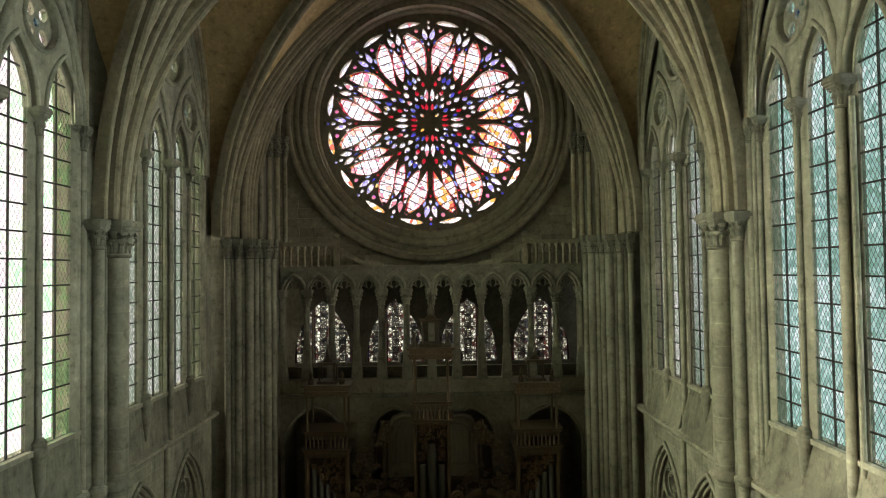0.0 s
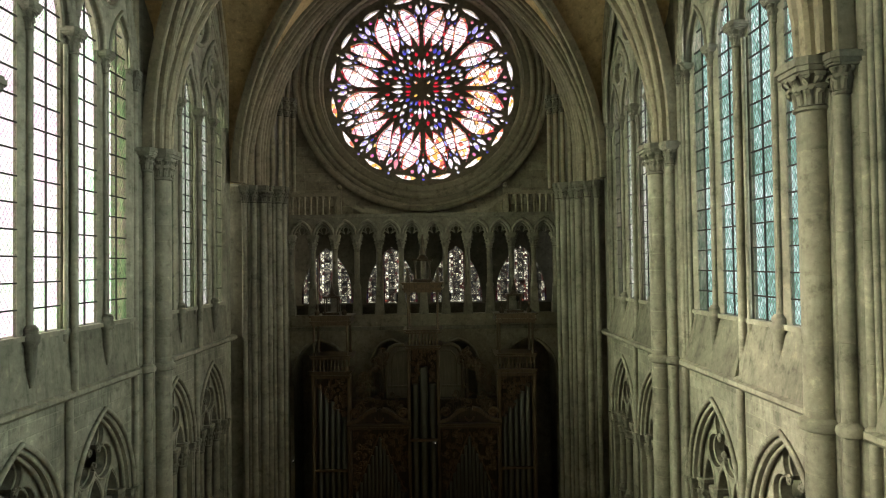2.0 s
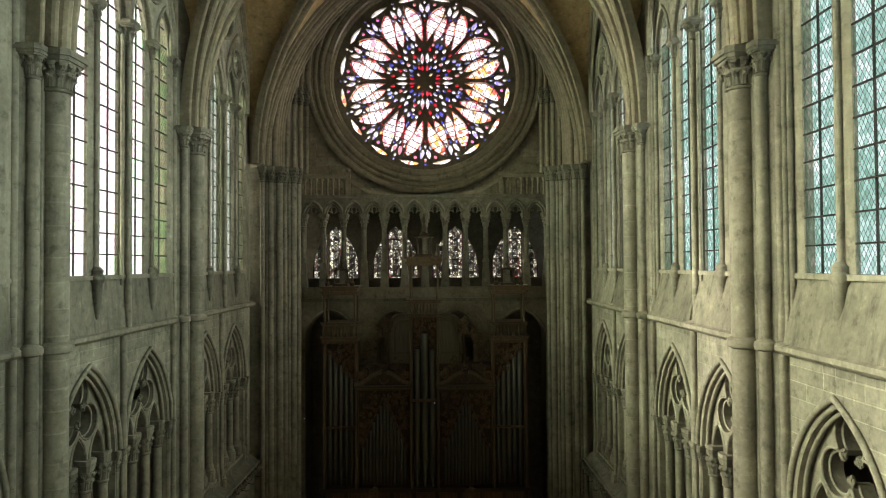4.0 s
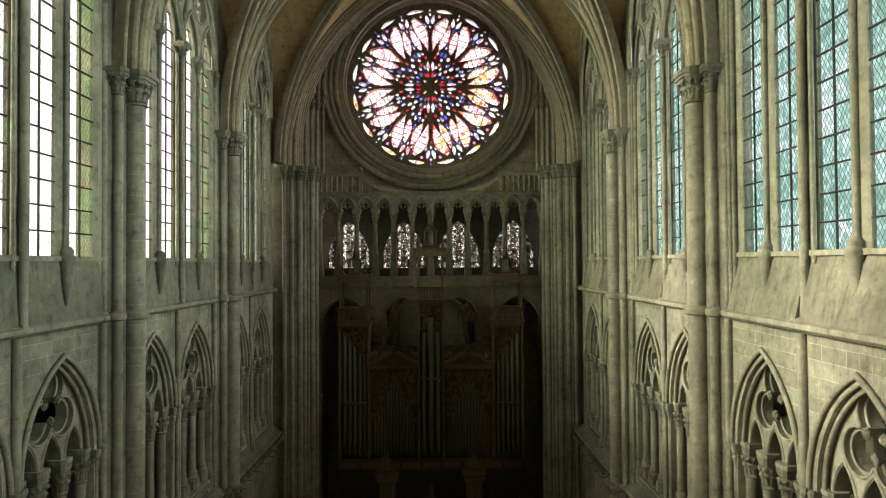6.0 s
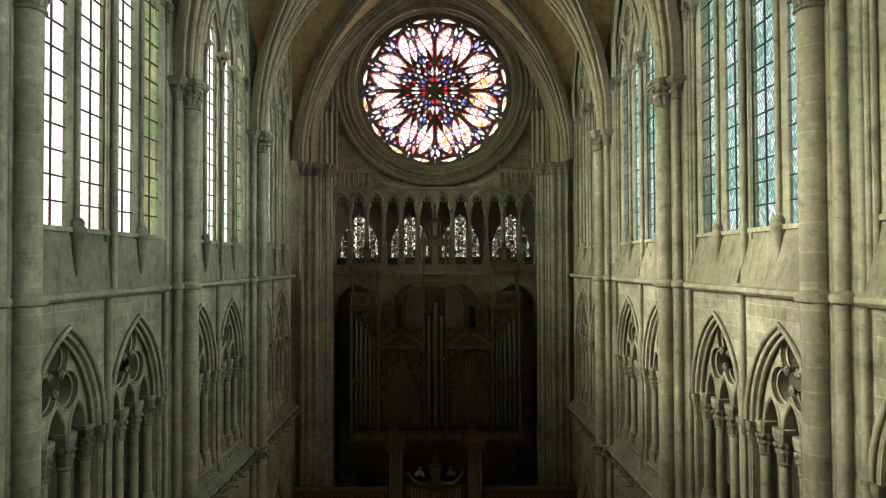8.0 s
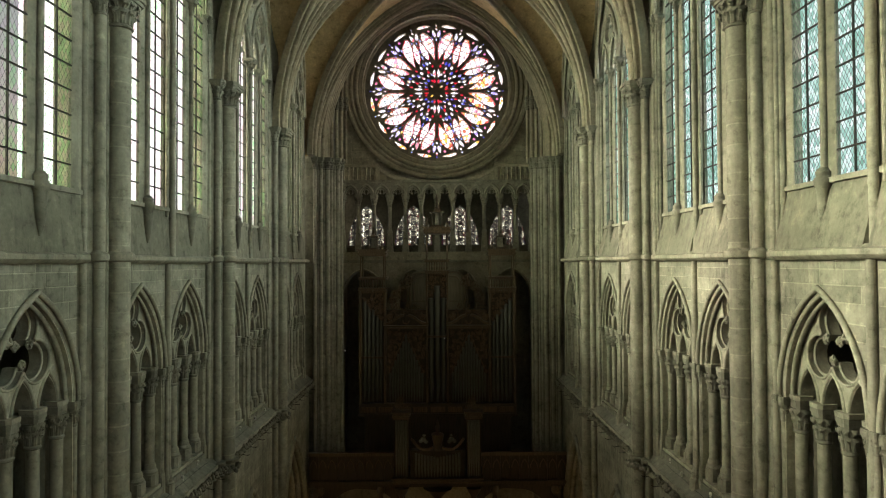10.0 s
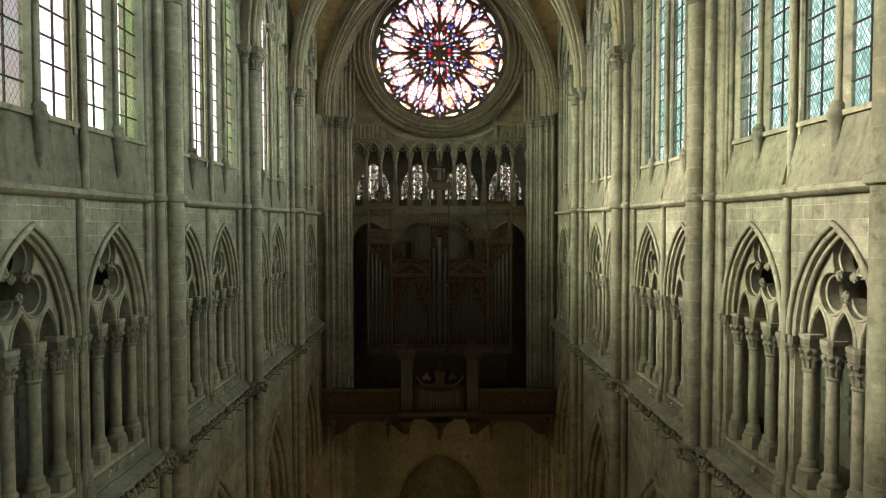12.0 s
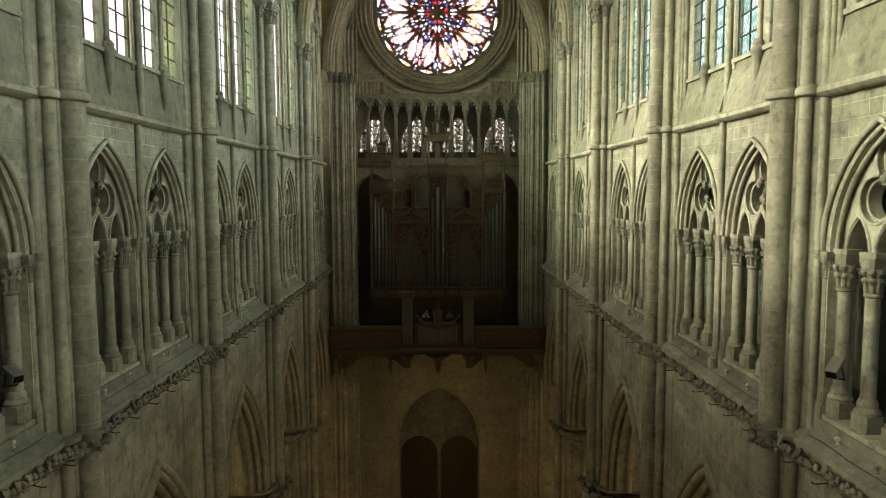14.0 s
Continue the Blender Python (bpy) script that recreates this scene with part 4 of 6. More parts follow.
set_all(arcade_wall())
set_all(triforium_wall())
for c in (-TRI_U, TRI_U):
    one = triforium_arcade(0)
    first = True
    for yb in SEEN:
        for sd in (1, -1):
            m = turned(one, yb + c, sd)
            if first:
                one.matrix_basis, first = m, False
            else:
                copy_thing(one, m)
set_all(clerestory_wall())
wn_ = clerestory_window(GLASS_N, "four-light clerestory window of bluish-green leaded glass with tracery", W_GLASS + 0.19)
ws_ = clerestory_window(GLASS_S, "four-light clerestory window of pale leaded glass glowing with daylight", W_GLASS)
for sd, w in ((1, W_GLASS + 0.19), (-1, W_GLASS)):
    ww_ = clerestory_window(GLASS_W, "four-light clerestory window of grey leaded glass near the organ", w)
    ww_.matrix_basis = turned(ww_, BAYS[0], sd)
for i, yb in enumerate(SEEN[1:]):
    if i == 0:
        wn_.matrix_basis, ws_.matrix_basis = turned(wn_, yb, 1), turned(ws_, yb, -1)
    else:
        copy_thing(wn_, turned(wn_, yb, 1))
        copy_thing(ws_, turned(ws_, yb, -1))
set_all(string_course(26.93, 0.24, 7.45, "string_course", "rounded limestone string course below the clerestory", LIME_SMOOTH))
set_all(leaf_frieze())
set_all(wall_rib())


def mid_shaft():
    t = thing("mid_shaft", "slender limestone shaft between two triforium arches", "shaft", "triforium mid shafts")
    part("shaft", Solid().lathe(7.44, 0, [(0.085, 21.0), (0.085, 26.95)], 10), LIME_SMOOTH, t)
    part("knob", Solid().lathe(7.44, 0, [(0.08, 26.93), (0.15, 26.98), (0.17, 27.06), (0.15, 27.14), (0.08, 27.2)], 10), LIME_SMOOTH, t)
    s = Solid()
    base(s, 7.42, 0, 0.1, 20.6, 21.1)
    part("base", s, LIME_SMOOTH, t)
    return t


set_all(mid_shaft())
one, two = nave_pier(), arcade_pier()
for th in (one, two):
    first = True
    for yp in PIERS[:5]:
        for sd in (1, -1):
            m = turned(th, yp, sd)
            if first:
                th.matrix_basis, first = m, False
            else:
                copy_thing(th, m)

# ------------------------------------------------------------------ floor, aisles, closing walls
fl = part("floor", Solid().box(-16, 16, -36, 27.0, -0.2, 0.0), PAVING)
tagged(fl, "worn grey stone paving of the nave", "floor", kind="structure")
for s_, nm in ((-1, "wall_south"), (1, "wall_north")):
    so = Solid()
    x0, x1 = sorted((s_ * 14.6, s_ * 15.0))
    holes = []
    for yb in BAYS:
        holes.append([(yb - 1.9, 5.0)] + arch(yb, 1.9, 11.0, 3.2, 8) + [(yb + 1.9, 5.0)])
    so.plate([(-36, 0), (-36, 19.0), (27.0, 19.0), (27.0, 0)], holes, lambda a, b, d: (s_ * 14.6 + d, a, b), 0, 0.4 * s_)
    tagged(part(nm, so, LIME), "limestone outer wall of the aisle with pointed windows", "wall", kind="structure")
    so = Solid().box(min(s_ * 7.6, s_ * 15.0), max(s_ * 7.6, s_ * 15.0), -36, 27.0, 19.0, 19.3)
    tagged(part("ceiling", so, WEB), "plain aisle ceiling behind the arcade", "ceiling", kind="structure")


def aisle_z(q):
    """Height of the aisle vault at q, from -1 to 1, across its span."""
    q = min(1.0, abs(q))
    c = (4.6 ** 2 - 3.0 ** 2) / 6.0
    return 12.7 + math.sqrt(max(0.0, (3.0 + c) ** 2 - (3.0 * q + c) ** 2))


for s_ in (-1, 1):
    for yb in SEEN:
        v = [(s_ * (11.75 + 3.2 * (i / 10 - 1)), yb + HALF * (j / 8 - 1), max(aisle_z(i / 10 - 1), aisle_z(j / 8 - 1)) + 0.1) for i in range(21) for j in range(17)]
        so = Solid().add(v, [(i * 17 + j, i * 17 + j + 1, (i + 1) * 17 + j + 1, (i + 1) * 17 + j) for i in range(20) for j in range(16)])
        tagged(part("ceiling", so, WEB), "ochre plastered groin vault of the aisle", "ceiling", "aisle vaults", "structure")
        t = thing("aisle_rib", "moulded limestone ribs crossing the aisle vault", "rib", "aisle ribs", "structure")
        for sgn in (-1, 1):
            pts = [(s_ * (11.75 + 3.1 * q), yb + sgn * 3.5 * q, aisle_z(q)) for q in [i / 10 - 1 for i in range(21)]]
            part("diagonal_rib", Solid().sweep(pts, SLIM_RIB, up=[((11.75 * s_ - p[0]) * 0.6, 0, -8.0) for p in pts]), LIME_SMOOTH, t)
        for y_ in (yb - HALF,):
            pts = [(s_ * (11.75 + 3.1 * q), y_, aisle_z(q)) for q in [i / 10 - 1 for i in range(21)]]
            part("transverse_rib", Solid().sweep(pts, BROAD_RIB, up=[((11.75 * s_ - p[0]) * 0.6, 0, -8.0) for p in pts]), LIME_SMOOTH, t)
so = Solid().box(-15, 15, -36.4, -36.0, 0, 43)
tagged(part("wall_east", so, LIME), "plain limestone wall closing the nave", "wall", kind="structure")

for yb in BAYS[5:]:
    for sd, gl in ((1, GLASS_N), (-1, GLASS_S)):
        op = [(-2.7, 28.4)] + arch(0, 2.7, Z_WCAP, 5.2, 8) + [(2.7, 28.4)]
        so = Solid().plate([(-HALF, 0), (-HALF, 43), (HALF, 43), (HALF, 0)], [op, [(-2.5, 0.02)] + arch(0, 2.5, Z_ARC, 4.8, 8) + [(2.5, 0.02)]], yz(W_TRI), 0, 0.5)
        w_ = tagged(part("nave_wall", so, LIME), "plain limestone nave wall with one window", "wall", "plain bays", "structure")
        w_.matrix_basis = pose(0, yb, 0, 0, 0, 0 if sd > 0 else 180)
        part("pane", Solid().add([(W_GLASS, u, z) for u, z in op], [tuple(range(len(op)))]), gl, w_, smooth=0)

for nm, so, mt in (("backdrop_north", Solid().box(12.0, 12.1, -45, 31.9, 19.4, 70), SKY_N), ("backdrop_west", Solid().box(-30, 30, 32.0, 32.1, 5, 75), SKY_W)):
    tagged(part(nm, so, mt, smooth=0), "plain pale sky outside the windows", "sky", kind="structure")

for sd in (-1, 1):
    so = Solid().box(min(sd * 7.55, sd * 11.4), max(sd * 7.55, sd * 11.4), 21.75, 22.05, 19.0, 27.3)
    tagged(part("passage_end", so, LIME), "stone end wall of the triforium passage", "wall", kind="structure")
    # Added panes: their amber colour stands in for warm lamplight in the aisles.
    for yb in BAYS:
        pl = [(yb - 1.9, 5.0)] + arch(yb, 1.9, 11.0, 3.2, 8) + [(yb + 1.9, 5.0)]
        w_ = part("aisle_window", Solid().add([(sd * 14.8, u, z) for u, z in pl], [tuple(range(len(pl)))]), AISLE_GLASS, smooth=0)
        tagged(w_, "added pointed aisle window, its amber glass warms the fill light", "window", "aisle windows")


# ------------------------------------------------------------------ west end
def west_wall():
    t = thing("wall_west", "dim limestone west wall round the rose window", "wall", kind="structure")
    niches = [(c, 1.15, 15.02, 25.1, 1.4) for c in (-4.45, 4.45)] + [(c, 0.8, 24.0, 25.45, 1.0) for c in (-1.45, 1.45)]
    holes = [[(c - w, z0)] + arch(c, w, z1, rise, 8) + [(c + w, z0)] for c, w, z0, z1, rise in niches]
    s = Solid().plate([(-7.6, 15.0), (-7.6, 27.6), (7.6, 27.6), (7.6, 15.0)], holes, xz(WEST), 0, 0.9)
    for sg in (-1, 1):
        s.box(min(sg * 5.7, sg * 7.6), max(sg * 5.7, sg * 7.6), WEST, WEST + 0.9, 27.6, 31.9)
    part("wall_face", s, WESTSTONE, t)
    s = Solid().plate([(-7.6, 31.9), (-7.6, 43.6), (7.6, 43.6), (7.6, 31.9)], [circle(0, ROSE_Z, 4.62, 48)], xz(WEST_UP), 0, 0.9)
    for c, w, z0, z1, rise in niches:
        part("niche_moulding", Solid().sweep([(x, WEST - 0.02, z) for x, z in arch(c, w + 0.06, z1, rise + 0.08, 8)], ring(0.06, 6), False, (0, -1, 0)), WESTSTONE, t)
    part("rose_wall", s, WESTSTONE, t)
    s = Solid().box(-6.2, 6.2, WEST + 3.4, WEST + 3.7, 14.6, 26.9)
    s.box(-6.2, -5.9, WEST + 0.85, WEST + 3.4, 14.6, 26.9)
    s.box(5.9, 6.2, WEST + 0.85, WEST + 3.4, 14.6, 26.9)
    s.box(-6.2, 6.2, WEST + 0.85, WEST + 3.7, 26.7, 26.95)
    s.box(-6.2, 6.2, WEST + 0.85, WEST + 3.7, 14.6, 14.9)
    part("organ_recess", s, WESTSTONE, t, "dark deep recess behind the organ")
    s = Solid().plate([(-7.6, 0), (-7.6, 15.0), (7.6, 15.0), (7.6, 0)], [[(-2.9, 0.02)] + arch(0, 2.9, 7.95, 3.6, 10) + [(2.9, 0.02)]], xz(WEST), 0, 1.9)
    part("portal_wall", s, WESTSTONE, t)

    def spans(z):
        q = 5.72 * 5.72 - (z - ROSE_Z) ** 2
        q = math.sqrt(q) if q > 0 else 0.0
        return [(-6.6, -q), (q, 6.6)]

    ashlar(t, xz(WEST_UP), spans, 32.0, 40.0, 3, WESTSTONE, 0.4)
    return t


west_wall()


def leaf2(p0, p1, width, bow=0.0, n=7, sharp=0.8):
    """A leaf-shaped outline from p0 to p1, bowed sideways."""
    d = Vector((p1[0] - p0[0], p1[1] - p0[1]))
    q = Vector((-d.y, d.x)).normalized()
    left, right = [], []
    for i in range(1, n):
        a = i / n
        w = width / 2 * math.sin(math.pi * a ** sharp) ** 0.85
        mid = Vector(p0) + d * a + q * (bow * math.sin(math.pi * a))
        left.append(tuple(mid + q * w))
        right.append(tuple(mid - q * w))
    return [tuple(p0)] + right + [tuple(p1)] + left[::-1]


def polar(r, a):
    return (ROSE_R * r * math.sin(radians(a)), ROSE_R * r * math.cos(radians(a)))


def rose_window():
    t = thing("rose_window", "great flamboyant rose window of red, blue and white stained glass", "window")
    R = ROSE_R
    lights = []

    def put(p0, p1, width, mat, bow=0.0, n=6, sharp=0.8):
        """A light between two places given as (radius, degrees), in parts of the rose's radius."""
        lights.append((leaf2(polar(*p0), polar(*p1), width * R, bow * R, n, sharp), mat))

    for k in range(16):
        a = 22.5 * k
        # cluster of small lights against the rim
        put((0.95, a), (0.984, a), 0.03, ROSE_BLUE, 0, 5, 1.0)
        put((0.893, a), (0.942, a), 0.032, ROSE_PALE)
        put((0.737, a), (0.787, a), 0.026, ROSE_BLUE)
        put((0.684, a), (0.722, a), 0.022, ROSE_RED)
        for sg in (1, -1):
            put((0.792, a + sg * 1.6), (0.91, a + sg * 3.3), 0.05, ROSE_PALE if k % 2 else ROSE_LILAC, 0, 7, 0.75)
            put((0.75, a + sg * 3.9), (0.815, a + sg * 4.9), 0.028, ROSE_BLUE)
            put((0.868, a + sg * 7.0), (0.912, a + sg * 8.0), 0.042, ROSE_PINK, 0, 4, 1.0)
        # light along the rim between two clusters
        put((0.957, a + 4.3), (0.957, a + 18.2), 0.048, ROSE_WARM if 4 <= k <= 11 else ROSE_PALE, 0.010, 8)
    for k in range(8):
        b = 45 * k
        main = k % 2 == 0
        for sg in (1, -1):
            warm = (k, sg) in ((2, 1), (3, 1), (3, -1), (4, -1), (2, -1))
            put((0.452, b + sg * 3.4), (0.912, b + sg * 15.6), 0.146, ROSE_WARM if warm else ROSE_LEAF, sg * 0.040, 13, 1.3)
            put((0.462, b + sg * 12.6), (0.80, b + sg * 19.3), 0.094, ROSE_WARM if warm and main else ROSE_LEAF, -sg * 0.004, 12, 0.85)
            # small lights that spread from the hub
            if main:
                put((0.20, b + sg * 8.4), (0.335, b + sg * 5.0), 0.042, ROSE_PALE, 0, 7)
                put((0.115, b + sg * 12.5), (0.192, b + sg * 9.0), 0.034, ROSE_RED)
                put((0.345, b + sg * 9.2), (0.405, b + sg * 9.0), 0.036, ROSE_RED)
                put((0.405, b + sg * 13.0), (0.455, b + sg * 13.2), 0.034, ROSE_PALE)
            else:
                put((0.165, b + sg * 8.5), (0.228, b + sg * 7.6), 0.038, ROSE_BLUE)
                put((0.305, b + sg * 5.6), (0.378, b + sg * 5.2), 0.044, ROSE_PALE if sg > 0 else ROSE_BLUE)
                put((0.375, b + sg * 11.5), (0.44, b + sg * 11.6), 0.04, ROSE_LILAC)
            put((0.393, b + 22.5 + sg * 3.4), (0.468, b + 22.5 + sg * 3.0), 0.042, ROSE_BLUE)
            put((0.23, b + 22.5 + sg * 6.4), (0.285, b + 22.5 + sg * 6.0), 0.032, ROSE_BLUE if sg > 0 else ROSE_PALE)
        if not main:
            put((0.075, b), (0.125, b), 0.028, ROSE_WARM)
            put((0.236, b), (0.296, b), 0.042, ROSE_PALE)
            put((0.385, b), (0.445, b), 0.03, ROSE_RED)
        put((0.135, b + 22.5), (0.195, b + 22.5), 0.03, ROSE_BLUE if main else ROSE_RED)
        put((0.275, b + 22.5), (0.335, b + 22.5), 0.04, ROSE_RED)
        put((0.338, b + 22.5), (0.388, b + 22.5), 0.04, ROSE_PALE)
        put((0.495, b + 22.5), (0.58, b + 22.5), 0.026, ROSE_BLUE)
        put((0.60, b + 22.5), (0.67, b + 22.5), 0.024, ROSE_RED if main else ROSE_BLUE)
    lights = [([(x, z + ROSE_Z) for x, z in poly], mat) for poly, mat in lights]
    s = Solid().plate(circle(0, ROSE_Z, 4.65, 64), [p for p, _ in lights], xz(ROSE_Y), -0.10, 0.14)
    part("tracery", s, WESTSTONE, t, "dark flowing stone tracery")
    for poly, mat in lights:
        n = len(poly)
        if n > 18:
            side = (n - 2) // 2
            for j in range(2, side - 1, 2):
                (xa, za), (xb, zb) = poly[1 + j], poly[n - 1 - j]
                part("saddle_bar", Solid().sweep([(xa, ROSE_Y + 0.01, za), (xb, ROSE_Y + 0.01, zb)], ring(0.02, 5), up=(0, -1, 0)), IRON, t)
            cx, cz = sum(p[0] for p in poly) / n, sum(p[1] for p in poly) / n
            inner = [(cx + (x - cx) * 0.86, cz + (z - cz) * 0.90) for x, z in poly]
            v = [(x, ROSE_Y + 0.03, z) for x, z in poly + inner]
            part("pane_border", Solid().add(v, [(i, (i + 1) % n, n + (i + 1) % n, n + i) for i in range(n)]), ROSE_EDGE, t, smooth=0)
            poly = inner
        part("pane", Solid().add([(x, ROSE_Y + 0.03, z) for x, z in poly], [tuple(range(n))]), mat, t, smooth=0)
    for r, y, q in ((4.62, WEST_UP + 0.45, 0.12), (4.80, WEST_UP + 0.22, 0.12), (5.02, WEST_UP + 0.02, 0.14), (5.32, WEST_UP - 0.1, 0.11), (5.64, WEST_UP - 0.2, 0.13)):
        part("ring_moulding", Solid().sweep([(x, y, z) for x, z in circle(0, ROSE_Z, r, 64)], ring(q, 8), True, (0, -1, 0)), WESTSTONE, t)
    for r0, r1, y0 in ((4.52, 4.86, WEST_UP + 0.4), (4.80, 5.64, WEST_UP - 0.02), (5.28, 5.68, WEST_UP - 0.14)):
        s = Solid().plate(circle(0, ROSE_Z, r1, 64), [circle(0, ROSE_Z, r0, 64)], xz(y0), 0, 0.3)
        part("ring_splay", s, WESTSTONE, t)
    return t


rose_window()


def trefoil_head(c, z):
    """The cusped head of a small arch: three lobes open at the foot."""
    pts = [(c - 0.21 + 0.12 * math.cos(radians(a)), z + 0.12 * math.sin(radians(a))) for a in (200, 160, 120, 80, 40, 10)]
    pts += [(c + 0.12 * math.cos(radians(a)), z + 0.19 + 0.13 * math.sin(radians(a))) for a in (215, 180, 145, 110)]
    return pts + [(2 * c - x, q) for x, q in pts[::-1]]


def gallery():
    t = thing("west_gallery", "shadowed limestone gallery arcade of twelve trefoiled arches", "arcade")
    p = 0.946
    heads = []
    for k in range(12):
        c = (k - 5.5) * p
        a = arch(c, p / 2 - 0.09, 30.98, 0.56, 6)
        heads += a
    s = Solid().plate([(-5.7, 30.98)] + heads + [(5.7, 30.98), (5.7, 31.75), (-5.7, 31.75)], [], xz(WEST), -0.16, 0.12)
    part("arch_wall", s, LIME_SMOOTH, t)
    for k in range(12):
        c = (k - 5.5) * p
        part("arch_moulding", Solid().sweep([(x, WEST - 0.17, z) for x, z in arch(c, p / 2 - 0.03, 30.98, 0.64, 6)], ring(0.075, 6), False, (0, -1, 0)), LIME_SMOOTH, t)
        part("arch_moulding", Solid().sweep([(x, WEST - 0.06, z) for x, z in arch(c, p / 2 - 0.14, 30.98, 0.52, 6)], ring(0.06, 6), False, (0, -1, 0)), LIME_SMOOTH, t)
        part("cusp", Solid().sweep([(x, WEST + 0.02, z) for x, z in trefoil_head(c, 31.06)], ring(0.035, 5), False, (0, -1, 0)), LIME_SMOOTH, t)
    for k in range(13):
        x = (k - 6) * p
        col = part("column", Solid().lathe(x, WEST - 0.03, [(0.12, 28.9), (0.115, 30.6)], 10), LIME_SMOOTH, t)
        s = Solid()
        capital(s, x, WEST - 0.03, 0.125, 30.42, 31.04, 0.25, 8)
        part("capital", s, LIME_SMOOTH, col)
        s = Solid()
        s.prism([(x - 0.2, WEST - 0.2), (x + 0.2, WEST - 0.2), (x + 0.2, WEST + 0.2), (x - 0.2, WEST + 0.2)], 27.6, 28.75, 0.35)
        s.lathe(x, WEST - 0.03, [(0.17, 28.75), (0.155, 28.85), (0.11, 28.95)], 10)
        part("base", s, LIME_SMOOTH, col)
    s = Solid().box(-5.7, 5.7, WEST - 0.28, WEST + 0.2, 31.75, 31.9)
    s.box(-6.9, 6.9, WEST - 0.2, WEST, 26.95, 27.1)
    part("ledge", s, LIME_SMOOTH, t)
    return t


gallery()


def balustrade(sg):
    t = thing("balustrade", "low stone balustrade with a finial below the rose", "balustrade", "west balustrades")
    for i in range(8):
        x = sg * (3.75 + i * 0.26)
        part("baluster", Solid().lathe(x, WEST - 0.14, [(0.08, 31.9), (0.05, 32.0), (0.05, 32.5), (0.085, 32.6), (0.085, 32.7)], 8), WESTSTONE, t)
    part("rail", Solid().box(min(sg * 3.6, sg * 5.7), max(sg * 3.6, sg * 5.7), WEST - 0.26, WEST - 0.08, 32.68, 32.82), WESTSTONE, t)
    s = Solid().box(sg * 3.55 - 0.1, sg * 3.55 + 0.1, WEST - 0.3, WEST - 0.08, 31.9, 32.95)
    s.blob((sg * 3.55, WEST - 0.19, 33.08), 0.12, 6)
    part("finial", s, WESTSTONE, t)
    part("ramp", Solid().sweep([(sg * 3.5, WEST - 0.18, 32.6), (sg * 2.6, WEST - 0.18, 32.05), (sg * 1.8, WEST - 0.18, 31.95)], [(-0.08, -0.08), (0.08, -0.08), (0.08, 0.08), (-0.08, 0.08)], up=(0, -1, 0)), WESTSTONE, t)
    return t


balustrade(-1)
balustrade(1)


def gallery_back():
    t = thing("gallery_wall", "back wall of the west gallery with four arched windows, toned dark for shade", "wall", kind="structure")
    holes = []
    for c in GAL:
        # Same darkened stone, so the gallery's shade is in its colour.
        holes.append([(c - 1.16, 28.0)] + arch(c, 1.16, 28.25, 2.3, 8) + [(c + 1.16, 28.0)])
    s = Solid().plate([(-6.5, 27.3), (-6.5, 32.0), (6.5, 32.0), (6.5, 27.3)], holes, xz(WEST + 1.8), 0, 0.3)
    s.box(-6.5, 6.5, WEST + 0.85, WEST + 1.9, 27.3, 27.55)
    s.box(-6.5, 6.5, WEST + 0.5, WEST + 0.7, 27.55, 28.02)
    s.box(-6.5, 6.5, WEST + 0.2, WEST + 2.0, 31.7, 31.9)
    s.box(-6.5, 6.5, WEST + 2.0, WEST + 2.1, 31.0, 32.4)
    part("wall_face", s, RECESS_SHADE, t)
    return t


def gallery_top(dx):
    """Height of a gallery window's arch at dx from its axis."""
    q = (2.3 ** 2 - 1.16 ** 2) / (2 * 1.16)
    return 28.25 + math.sqrt(max(0.0, (1.16 + q) ** 2 - (min(1.16, abs(dx)) + q) ** 2))


